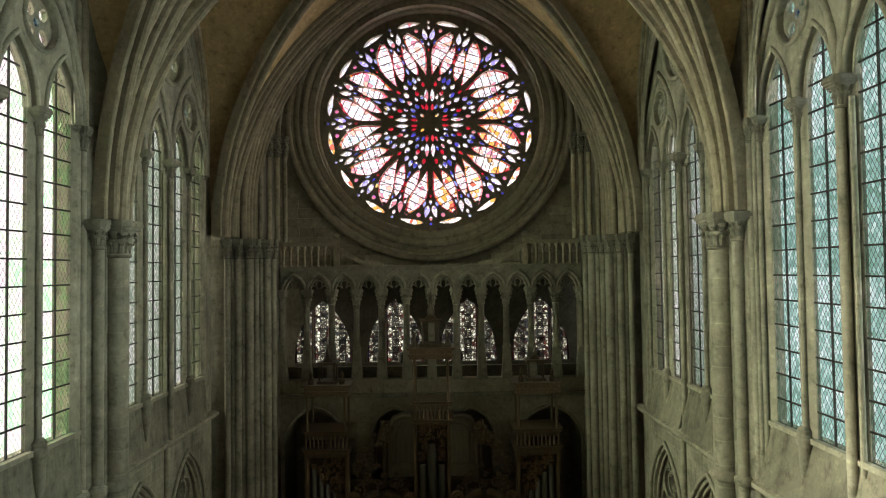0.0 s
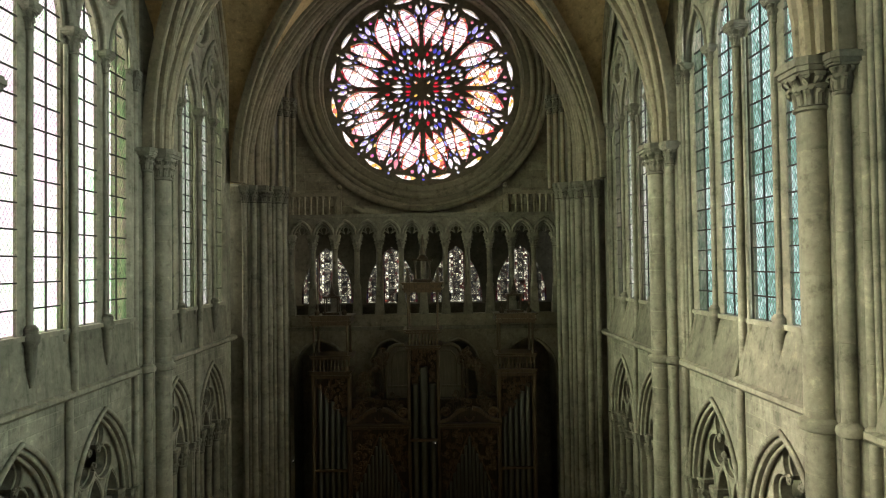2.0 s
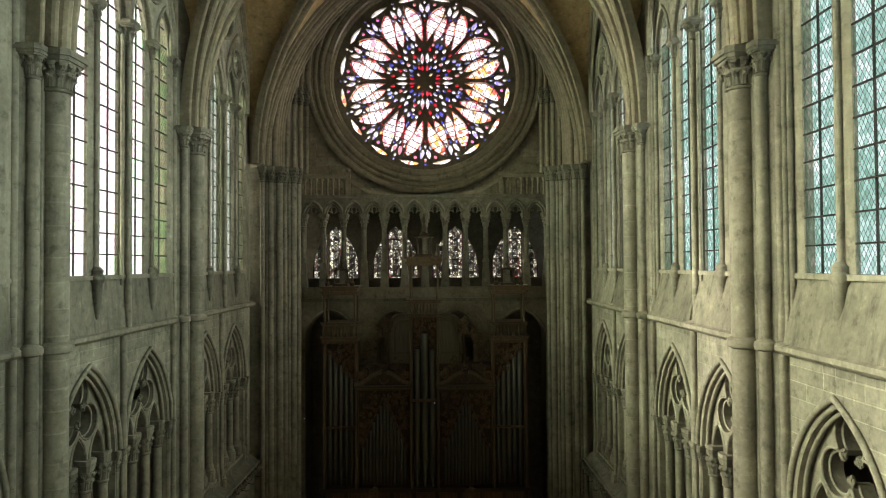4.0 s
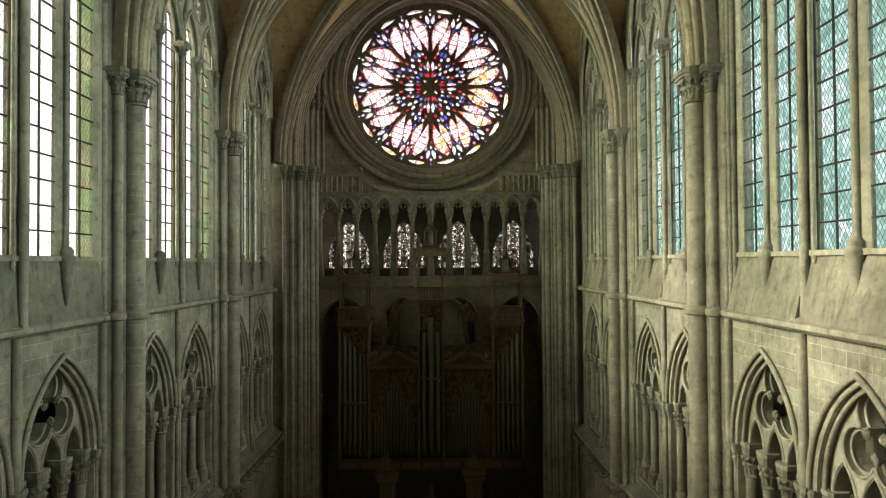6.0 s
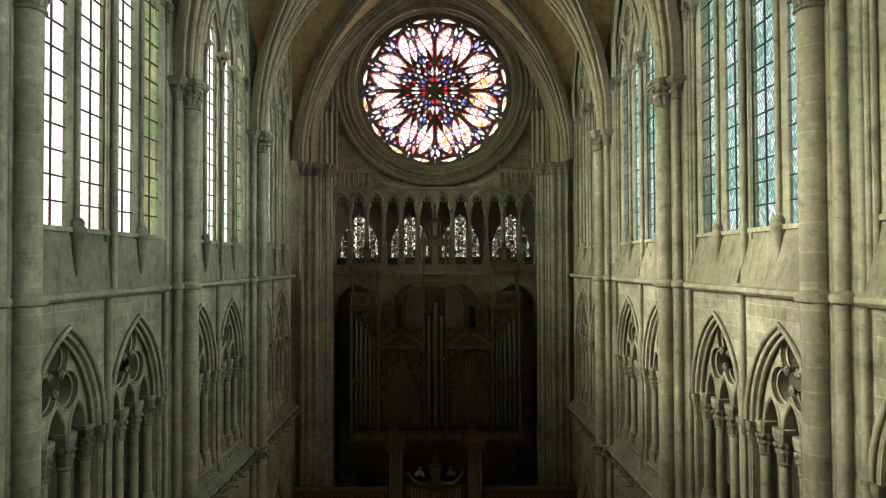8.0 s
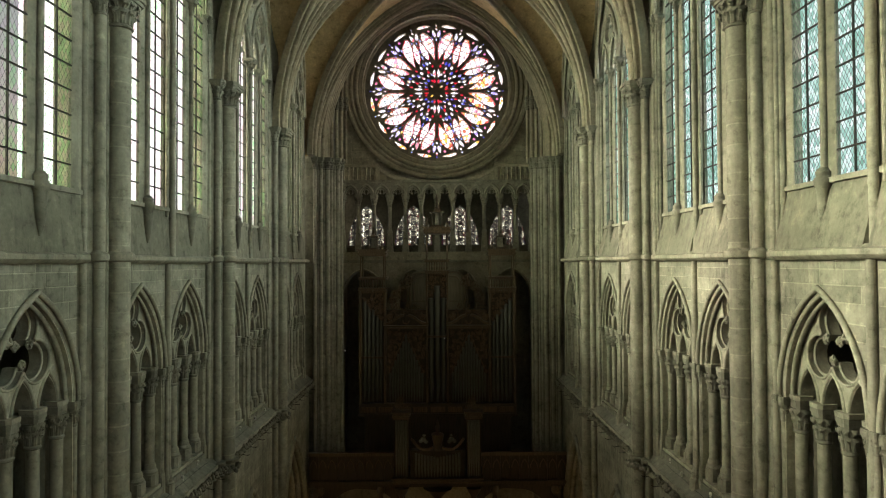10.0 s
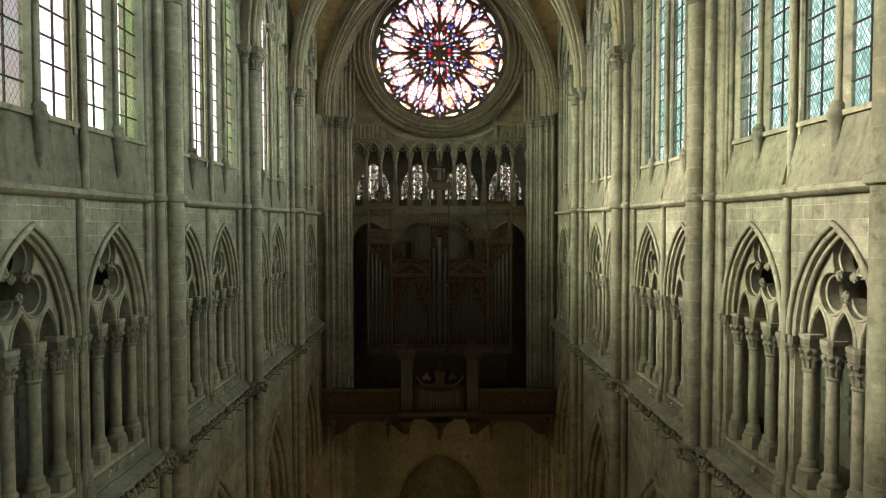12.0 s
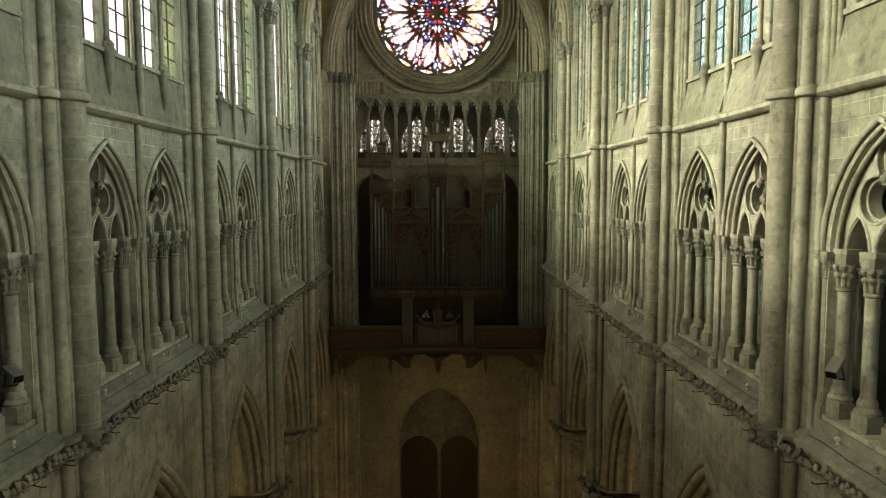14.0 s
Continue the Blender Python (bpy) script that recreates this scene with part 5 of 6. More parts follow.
GAL = (-4.45, -1.5, 1.45, 4.4)
gallery_back()
RINGS = {}
for c in GAL:
    t = thing("gallery_window", "small pointed stained-glass window in three lights with dark leading", "window", "gallery windows")
    for x0, x1, gm in ((c - 1.14, c - 0.42, GALLERY_DIM), (c - 0.38, c + 0.38, GALLERY_GLASS), (c + 0.42, c + 1.14, GALLERY_DIM)):
        mid, e = (x0 + x1) / 2, 0.045
        cols = [(x0 - 0.03, x0 + e, GALLERY_EDGE, "pane_border"), (x0 + e, x1 - e, gm, "pane"), (x1 - e, x1 + 0.03, GALLERY_EDGE, "pane_border")]
        for a, b, m, nm in cols:
            poly = [(a, 28.0)] + [(x, 0.03 + gallery_top(x - c)) for x in [a + (b - a) * i / 6 for i in range(7)]] + [(b, 28.0)]
            part(nm, Solid().add([(x, WEST + 1.92, z) for x, z in poly], [tuple(range(len(poly)))]), m, t, smooth=0)
        for x in (x0 + e, x1 - e):
            part("lead", Solid().box(x - 0.014, x + 0.014, WEST + 1.89, WEST + 1.91, 28.0, gallery_top(x - c)), IRON, t)
        dark = gm is GALLERY_DIM and abs(c) > 4 and abs(mid) > abs(c)
        z = 28.2
        while z < gallery_top(mid - c) - 0.16:
            if dark not in RINGS:
                q = Solid()
                if dark:
                    q.add([(0.09 * math.cos(a), 0, 0.09 * math.sin(a)) for a in [math.pi * i / 6 for i in range(12)]], [tuple(range(12))])
                q.sweep([(0.125 * math.cos(a), 0, 0.125 * math.sin(a)) for a in [math.pi * i / 6 for i in range(12)]], ring(0.027, 4), True, (0, -1, 0))
                q.sweep([(0.05 * math.cos(a), 0, 0.05 * math.sin(a)) for a in [math.pi * i / 4 for i in range(8)]], ring(0.024, 4), True, (0, -1, 0))
                for a in (0.785, 2.356, 3.927, 5.498):
                    q.sweep([(0.125 * math.cos(a), 0, 0.125 * math.sin(a)), (0.22 * math.cos(a), 0, 0.22 * math.sin(a))], ring(0.02, 4), up=(0, -1, 0))
                RINGS[dark] = q.mesh("roundel", IRON)
            part("roundel", RINGS[dark], None, t).location = (mid, WEST + 1.89, z)
            z += 0.31
    for dx in (-0.4, 0.4):
        part("mullion", Solid().box(c + dx - 0.03, c + dx + 0.03, WEST + 1.82, WEST + 1.94, 28.0, gallery_top(dx) + 0.02), WESTSTONE, t)
    for j in range(5):
        z = 28.4 + j * 0.5
        w = 1.14 if z < 28.3 else half_width(z, 1.16, 28.25, 2.3)
        part("saddle_bar", Solid().box(c - w, c + w, WEST + 1.85, WEST + 1.88, z - 0.016, z + 0.016), IRON, t)

# ------------------------------------------------------------------ west responds and arches


def respond(sg):
    def at(x):
        return 6.78 - (7.1 - x) * 0.71

    t = thing("west_respond", "tall stepped bundle of limestone shafts beside the organ", "pier", "west responds")
    pos = [(at(x), y + 1.0, r) for x, y, r in ((5.17, 21.42, 0.10), (5.42, 21.26, 0.14), (5.68, 21.2, 0.085), (5.9, 21.1, 0.11), (6.17, 20.98, 0.15), (6.44, 20.96, 0.085), (6.66, 20.86, 0.12), (6.9, 20.86, 0.08), (7.1, 20.74, 0.10))]
    s = Solid().prism([(sg * 5.37, 22.62), (sg * 5.8, 22.42), (sg * 6.3, 22.2), (sg * 7.3, 21.95), (sg * 7.7, 21.85), (sg * 7.7, WEST + 0.05), (sg * 5.76, WEST + 0.05), (sg * 5.76, 23.2)], 0, 32.85)
    s.prism([(sg * 7.0, 21.95), (sg * 7.75, 21.95), (sg * 7.75, WEST_UP + 0.05), (sg * 7.0, WEST_UP + 0.05)], 32.85, 43)
    part("core", s, LIME, t)
    for x, y, r in pos:
        part("shaft", Solid().lathe(sg * x, y, [(r, 0.8), (r, 32.25)], 12), LIME_SMOOTH, t)
        s = Solid()
        capital(s, sg * x, y, r, 32.2, 32.85, r * 1.55 + 0.04, 7)
        part("capital", s, CARVED, t)
    for x, y, r in ((5.42, 24.5, 0.09), (5.66, 24.3, 0.1), (5.9, 24.1, 0.09), (6.14, 23.8, 0.1), (6.36, 23.5, 0.08)):
        part("upper_shaft", Solid().lathe(sg * x, y - 0.3, [(r, 32.85), (r, 36.1)], 10), WESTSTONE, t)
        s = Solid()
        capital(s, sg * x, y - 0.3, r, 36.0, 36.45, 0.15, 6)
        capital(s, sg * x, y - 0.3, r, 36.4, 36.8, 0.15, 6)
        part("capital", s, CARVED, t)
    return t


respond(-1)
respond(1)


def front_arch(hw, n=22):
    """An order of the arch before the rose: stilted above the capitals, then pointed."""
    return [(-hw, 32.85)] + arch(0, hw, 33.85, 9.1 + (hw - 6.9), n) + [(hw, 32.85)]


def rose_arch(hw, n=22):
    """An order of the inner arch: upright to the double capitals, then nearly round."""
    return [(-hw, 32.85)] + arch(0, hw, 36.8, 6.2 + (hw - 5.98), n) + [(hw, 32.85)]


for hw, y, r in ((6.30, 23.5, 0.10), (6.34, 23.25, 0.11), (6.38, 23.0, 0.11), (6.42, 22.75, 0.11), (6.46, 22.5, 0.12), (6.66, 22.25, 0.14), (6.88, 22.05, 0.11)):
    t = thing("west_arch", "moulded limestone arch order framing the west rose", "rib", "west arch orders", "structure")
    part("rib", Solid().sweep([(x, y, z) for x, z in front_arch(hw)], ring(r, 10), up=(0, -1, 0)), RIBSTONE, t)
for hw, y, r in ((5.66, 24.2, 0.09), (5.84, 24.0, 0.1), (6.02, 23.8, 0.09), (6.2, 23.5, 0.1), (6.36, 23.2, 0.08)):
    t = thing("rose_arch", "slender limestone arch round the rose recess", "rib", "rose arches", "structure")
    part("rib", Solid().sweep([(x, y, z) for x, z in rose_arch(hw)[1:-1]], ring(r, 8), up=(0, -1, 0)), RIBSTONE, t)
t = thing("west_arch_wall", "limestone soffit between the arch orders", "wall", kind="structure")
for path, y0, y1 in ((front_arch(6.46), 22.45, 23.0), (rose_arch(6.4), 23.0, 23.7), (rose_arch(6.1), 23.7, WEST_UP)):
    part("soffit", Solid().plate([(-7.7, 32.85), (-7.7, 44.0), (7.7, 44.0), (7.7, 32.85)] + path[::-1], [], xz(y0), 0, y1 - y0), LIME, t)


# ------------------------------------------------------------------ great organ on its tribune
def pipe(x, y, r, z0, z1, parent, mat):
    """An organ pipe: conical foot, mouth, body."""
    zf = z0 + min(0.9, 0.2 * (z1 - z0) + 0.25)
    s = Solid().lathe(x, y, [(r * 0.25, z0), (r, zf), (r * 0.93, zf + 0.03), (r * 0.93, zf + 0.12), (r, zf + 0.16), (r, z1 - 0.02), (r * 0.9, z1)], 10)
    return part("pipe", s, mat, parent)


def carving(x0, x1, y, z0, z1, n, parent, mat, inside=None, seed=0, name="carving", r=0.1):
    """Pierced foliage: scrolls and leaves laid over a thin board."""
    rng = random.Random(seed)
    s = Solid()
    k = 0
    while k < n:
        x, z = rng.uniform(x0, x1), rng.uniform(z0, z1)
        if inside and not inside(x, z):
            k += 0.2
            continue
        a, q = rng.uniform(0, 6.28), rng.uniform(0.6, 1.3) * r
        pts = [(x + q * (1 - i / 9) * math.cos(a + i * 0.75), y - 0.02 * i / 8, z + q * (1 - i / 9) * math.sin(a + i * 0.75)) for i in range(8)]
        s.sweep(pts, ring(0.022, 5), up=(0, -1, 0))
        s.blob((x, y - 0.03, z), q * 0.38, 5, (1, 0.6, 1), int(k))
        k += 1
    return tagged(part(name, s, mat, parent), "pierced carved foliage", kind="stuff")


def cornice(x0, x1, y0, y1, z0, z1, parent, mat):
    h = z1 - z0
    s = Solid()
    for e, a, b in ((0.0, 0, 0.25), (0.05, 0.25, 0.45), (0.0, 0.45, 0.78), (0.06, 0.78, 0.9), (0.1, 0.9, 1.0)):
        s.box(x0 - e, x1 + e, y0 - e, y1, z0 + a * h, z0 + b * h)
    return part("cornice", s, mat, parent)


OY = 23.0
organ = thing("pipe_organ", "great organ in a dark carved oak case with dull tin pipes", "organ")
part("case_back", Solid().box(-4.45, 4.45, OY + 0.5, OY + 1.2, 18.2, 24.2), OAK, organ)
part("lower_case", Solid().box(-4.2, 4.2, OY + 0.15, OY + 1.2, 15.2, 18.15), OAK, organ)
s = Solid().box(-4.55, 4.55, OY - 0.1, OY + 1.2, 18.15, 18.3)
s.box(-4.5, 4.5, OY - 0.02, OY + 1.2, 18.3, 18.75)
s.box(-4.55, 4.55, OY - 0.12, OY + 1.2, 18.75, 18.88)
part("plinth", s, OAK, organ)
for i in range(9):
    x = -4.45 + i * 0.99
    part("plinth_panel", Solid().box(x + 0.08, x + 0.9, OY - 0.05, OY, 18.38, 18.68), GILT, organ)
for sg in (-1, 1):
    tw = part("side_tower", Solid().box(min(sg * 3.0, sg * 4.45), max(sg * 3.0, sg * 4.45), OY + 0.35, OY + 1.2, 18.88, 25.2), OAK, organ)
    for x in (3.02, 4.43):
        part("post", Solid().box(sg * x - 0.07, sg * x + 0.07, OY - 0.05, OY + 0.4, 18.88, 25.2, 0.03), OAK_TRIM, tw)
    for i in range(5):
        x = 4.2 - i * 0.24
        pipe(sg * x, OY + 0.18, 0.105, 18.9, 24.85 - 0.31 * i, tw, TIN)
    part("rail", Solid().box(min(sg * 3.0, sg * 4.45), max(sg * 3.0, sg * 4.45), OY + 0.02, OY + 0.09, 21.45, 21.55), OAK_TRIM, tw)
    carving(min(sg * 3.1, sg * 4.35), max(sg * 3.1, sg * 4.35), OY + 0.08, 23.4, 25.15, 90, tw, GILT, lambda x, z, g=sg: z > 24.95 - 1.3 * (4.35 - abs(x)), 3, "fretwork", 0.085)
    cornice(min(sg * 2.95, sg * 4.5), max(sg * 2.95, sg * 4.5), OY - 0.1, OY + 1.2, 25.2, 25.5, tw, OAK_TRIM)
    for i in range(11):
        x = sg * (3.0 + 0.145 * i)
        part("baluster", Solid().lathe(x, OY, [(0.03, 25.5), (0.05, 25.62), (0.025, 25.72), (0.045, 25.88), (0.03, 25.95)], 6), OAK_TRIM, tw)
    cornice(min(sg * 2.95, sg * 4.5), max(sg * 2.95, sg * 4.5), OY - 0.1, OY + 1.2, 25.95, 26.12, tw, OAK_TRIM)
    for x in (3.07, 4.4):
        for y in (OY, OY + 1.0):
            part("lantern_post", Solid().lathe(sg * x, y, [(0.07, 26.1), (0.045, 26.25), (0.045, 27.25), (0.07, 27.35)], 8), OAK_TRIM, tw)
    cornice(min(sg * 2.95, sg * 4.5), max(sg * 2.95, sg * 4.5), OY - 0.1, OY + 1.15, 27.32, 27.72, tw, OAK_TRIM)
    s = Solid()
    c = sg * 3.73
    s.box(c - 0.34, c + 0.34, OY + 0.1, OY + 0.8, 27.7, 27.82)
    for a in (-0.26, 0.26):
        for b in (0.2, 0.7):
            s.lathe(c + a, OY + b, [(0.045, 27.82), (0.028, 27.92), (0.028, 28.3), (0.05, 28.4)], 6)
    s.box(c - 0.34, c + 0.34, OY + 0.1, OY + 0.8, 28.4, 28.48)
    s.lathe(c, OY + 0.45, [(0.2, 28.48), (0.08, 28.62), (0.1, 28.7), (0.03, 28.9), (0.05, 28.96), (0.01, 29.15)], 8)
    for q in (-1, 1):
        s.lathe(c + q * 0.55, OY + 0.1, [(0.09, 27.7), (0.11, 27.85), (0.04, 27.95), (0.07, 28.05), (0.01, 28.2)], 6)
    part("pinnacle", s, OAK, tw)
# middle tower
tw = part("middle_tower", Solid().box(-0.62, 0.6, OY + 0.35, OY + 1.2, 18.88, 26.3), OAK, organ)
for x in (-0.6, 0.58):
    part("post", Solid().box(x - 0.06, x + 0.06, OY - 0.12, OY + 0.4, 18.88, 26.3, 0.03), OAK_TRIM, tw)
for x, r, z1 in ((-0.36, 0.15, 24.9), (-0.01, 0.17, 25.6), (0.34, 0.15, 24.9)):
    pipe(x, OY + 0.1, r, 18.9, z1, tw, TIN)
part("rail", Solid().box(-0.6, 0.58, OY - 0.12, OY - 0.05, 22.65, 22.76), OAK_TRIM, tw)
carving(-0.52, 0.5, OY + 0.0, 24.95, 26.25, 60, tw, GILT, lambda x, z: z > 25.7 - 2.0 * abs(abs(x) - 0.18) * 0 - 0.8 * (abs(x) > 0.22), 8, "fretwork")
cornice(-0.68, 0.66, OY - 0.2, OY + 1.2, 26.3, 26.5, tw, OAK_TRIM)
for i in range(9):
    part("baluster", Solid().lathe(-0.58 + 0.143 * i, OY - 0.1, [(0.03, 26.5), (0.05, 26.62), (0.025, 26.75), (0.045, 26.86), (0.03, 26.95)], 6), OAK_TRIM, tw)
cornice(-0.7, 0.68, OY - 0.2, OY + 1.2, 26.95, 27.12, tw, OAK_TRIM)
for x in (-0.6, 0.58):
    for y in (OY - 0.1, OY + 1.0):
        part("lantern_post", Solid().lathe(x, y, [(0.07, 27.1), (0.045, 27.25), (0.045, 28.5), (0.07, 28.6)], 8), OAK_TRIM, tw)
cornice(-0.76, 0.74, OY - 0.25, OY + 1.15, 28.6, 29.0, tw, OAK_TRIM)
s = Solid().box(-0.40, 0.38, OY + 0.02, OY + 0.8, 29.0, 29.12)
for a in (-0.3, 0.28):
    for b in (0.12, 0.7):
        s.lathe(a, OY + b, [(0.06, 29.12), (0.035, 29.22), (0.035, 29.75), (0.06, 29.85)], 6)
s.box(-0.42, 0.4, OY, OY + 0.8, 29.85, 29.95)
s.lathe(0, OY + 0.4, [(0.24, 29.95), (0.12, 30.1), (0.15, 30.2), (0.05, 30.5), (0.08, 30.58), (0.02, 30.95)], 8)
for q in (-1, 1):
    s.lathe(q * 0.6, OY, [(0.1, 29.0), (0.12, 29.15), (0.05, 29.3), (0.08, 29.4), (0.01, 29.6)], 6)
part("pinnacle", s, OAK, tw)
# flats with pediments
for sg in (-1, 1):
    c = sg * 1.81
    fl_ = part("flat", Solid().box(c - 1.15, c + 1.15, OY + 0.35, OY + 1.2, 18.88, 23.2), OAK, organ)
    for i in range(-6, 7):
        pipe(c + i * 0.155, OY + 0.22, 0.062, 18.9, 22.75 - 0.36 * abs(i), fl_, TIN)
    carving(c - 1.05, c + 1.05, OY + 0.1, 20.4, 23.1, 110, fl_, GILT, lambda x, z, c=c: z > 22.85 - 2.3 * abs(x - c) + 0.1, 11, "fretwork", 0.13)
    for q in (-1, 1):
        pts = [(c, OY + 0.1, 22.95), (c + q * 1.0, OY + 0.1, 20.6)]
        part("shade_edge", Solid().sweep(pts, ring(0.03, 6), up=(0, -1, 0)), GILT, fl_)
    cornice(c - 1.2, c + 1.2, OY - 0.12, OY + 1.0, 23.15, 23.35, fl_, OAK_TRIM)
    for q in (-1, 1):
        pts = [(c + q * a, OY, z) for a, z in ((1.28, 23.42), (1.1, 23.44), (0.9, 23.5), (0.7, 23.62), (0.5, 23.78), (0.32, 23.88), (0.12, 23.92))]
        slope = part("pediment_slope", Solid().sweep(pts, [(-0.07, -0.2), (0.07, -0.2), (0.07, 0.12), (-0.07, 0.12)], up=(0, -1, 0)), OAK_TRIM, fl_)
        pts = [(c + q * (0.95 + 0.2 * (1 - i / 14) * math.cos(i * 0.8)), OY - 0.05, 23.78 + 0.2 * (1 - i / 14) * math.sin(i * 0.8)) for i in range(12)]
        part("volute", Solid().sweep(pts, ring(0.055, 6), up=(0, -1, 0)), GILT, slope)
    part("pediment_panel", Solid().add([(c - 1.15, OY + 0.1, 23.35), (c + 1.15, OY + 0.1, 23.35), (c, OY + 0.1, 23.93), (c - 1.15, OY + 0.25, 23.35), (c + 1.15, OY + 0.25, 23.35), (c, OY + 0.25, 23.93)], [(0, 1, 2), (5, 4, 3), (0, 3, 4, 1), (1, 4, 5, 2), (2, 5, 3, 0)]), OAK, fl_)
    cres = [(c + 0.17 * math.cos(a), OY - 0.02, 23.6 + 0.17 * math.sin(a)) for a in [math.pi + math.pi * i / 8 for i in range(9)]]
    part("crescent", Solid().sweep(cres, ring(0.035, 6), up=(0, -1, 0)), GILT, fl_, "gilded crescent on the pediment")
    carving(c - 0.95, c + 0.95, OY + 0.2, 23.6, 24.75, 26, fl_, OAK_TRIM, lambda x, z, c=c: z > 24.1 - 0.55 * abs(x - c) and z < 24.85 - 0.45 * abs(x - c), 21, "crest", 0.17)
# swell box behind
PALE_OAK = wood("pale_oak", (0.24, 0.21, 0.16), (0.13, 0.11, 0.08))
s = Solid().plate([(-1.65, 24.0)] + [(-1.65, 26.0), (-1.5, 26.3), (-1.2, 26.42), (1.15, 26.42), (1.45, 26.3), (1.6, 26.0)] + [(1.6, 24.0)], [], xz(OY + 0.9), 0, 0.5)
sw = part("swell_box", s, wood("pale_boards", (0.27, 0.25, 0.20), (0.16, 0.148, 0.118)), organ, "pale boarded box behind the middle tower")
for sg in (-1, 1):
    part("swell_frame", Solid().box(sg * 1.1 - 0.4, sg * 1.1 + 0.4, OY + 0.84, OY + 0.9, 24.62, 24.72), PALE_OAK, sw)
    pts = [(sg * x, OY + 0.87, z) for x, z in ((1.6, 24.0), (1.6, 25.5), (1.56, 25.95), (1.42, 26.25), (1.15, 26.38), (0.66, 26.38))]
    part("swell_moulding", Solid().sweep(pts, ring(0.075, 8), up=(0, -1, 0)), PALE_OAK, sw)
    pts = [(sg * x, OY + 0.88, z) for x, z in ((1.36, 24.72), (1.36, 25.6), (1.28, 25.95), (1.1, 26.12), (0.66, 26.14))]
    part("swell_moulding", Solid().sweep(pts, ring(0.035, 6), up=(0, -1, 0)), PALE_OAK, sw)
for sg in (-1, 1):
    t = thing("gilded_ornament", "carved oak scroll ornament above the organ", "ornament", "organ ornaments")
    lo, hi = sorted((sg * 1.5, sg * 2.75))
    carving(lo, hi, OY + 0.55, 23.95, 26.3, 46, t, OAK_TRIM, lambda x, z: abs(z - (26.0 - 1.25 * (abs(x) - 1.62))) < 0.42, 40 + sg, "scroll", 0.21)
    part("stem", Solid().sweep([(sg * 1.72, OY + 0.62, 23.9), (sg * 1.74, OY + 0.62, 25.3), (sg * 1.66, OY + 0.62, 26.1)], ring(0.07, 8), up=(0, -1, 0)), OAK, t)
    s = Solid()
    for i, (dx, dz, q) in enumerate(((0.0, 0.0, 0.17), (0.03, 0.27, 0.13), (0.0, 0.48, 0.09), (0.16, 0.1, 0.08), (-0.15, 0.08, 0.08))):
        s.blob((sg * 1.8 + dx, OY + 0.6, 25.75 + dz), q, 7, (1, 0.8, 1.15), i)
    part("finial", s, OAK_TRIM, t)

# choir organ on the front of the tribune
PY = 20.5
pos_ = thing("choir_organ", "small dark oak organ case on the front of the tribune", "organ")
for sg in (-1, 1):
    c = sg * 1.93
    tw = part("tower", Solid().box(c - 0.34, c + 0.34, PY - 0.1, PY + 0.5, 14.95, 18.7), OAK, pos_)
    for i in range(5):
        pipe(c - 0.25 + 0.125 * i, PY - 0.2, 0.056, 15.6, 18.55, tw, TIN)
    cornice(c - 0.42, c + 0.42, PY - 0.3, PY + 0.5, 15.2, 15.5, tw, OAK_TRIM)
    cornice(c - 0.42, c + 0.42, PY - 0.32, PY + 0.5, 18.62, 19.0, tw, OAK_TRIM)
    carving(c - 0.35, c + 0.35, PY - 0.05, 19.05, 19.85, 16, tw, OAK_TRIM, lambda x, z, c=c: z < 19.85 - 1.1 * abs(x - c), 60, "crest", 0.15)
    s = Solid().lathe(c, PY - 0.05, [(0.42, 14.95), (0.3, 14.7), (0.12, 14.45), (0.14, 14.35), (0.03, 14.05)], 10)
    part("pendant", s, OAK, tw)
mid = part("middle", Solid().box(-1.45, 1.45, PY, PY + 0.5, 14.95, 16.9), OAK, pos_)
for i in range(-7, 8):
    pipe(i * 0.165, PY - 0.12, 0.06, 15.5, 16.55 + 0.035 * abs(i), mid, TIN)
for sg in (-1, 1):
    pts = [(sg * (0.25 + 1.15 * a), PY - 0.05, 17.25 - 0.55 * math.sin(math.pi * (0.1 + 0.75 * a)) + 0.55 * a) for a in [i / 8 for i in range(9)]]
    part("swag", Solid().sweep(pts, ring(0.07, 6), up=(0, -1, 0)), GILT, mid)
    s = Solid()
    for i, (dx, dz, q) in enumerate(((0.75, 17.5, 0.13), (0.62, 17.38, 0.1), (0.9, 17.42, 0.1), (0.72, 17.72, 0.07))):
        s.blob((sg * dx, PY - 0.1, dz), q, 7, (1.2, 0.8, 1), i)
    part("figure", s, LIME, mid, "small pale carved figure")
s = Solid().lathe(0, PY + 0.1, [(0.3, 16.9), (0.22, 17.2), (0.3, 17.5), (0.34, 17.75), (0.1, 17.85), (0.13, 18.1), (0.02, 18.5)], 10)
part("urn", s, OAK, mid)
cornice(-1.5, 1.5, PY - 0.2, PY + 0.5, 15.2, 15.45, mid, OAK_TRIM)
part("pendant", Solid().lathe(0, PY, [(0.8, 14.95), (0.5, 14.75), (0.2, 14.4), (0.22, 14.25), (0.04, 13.7)], 12), OAK, mid)

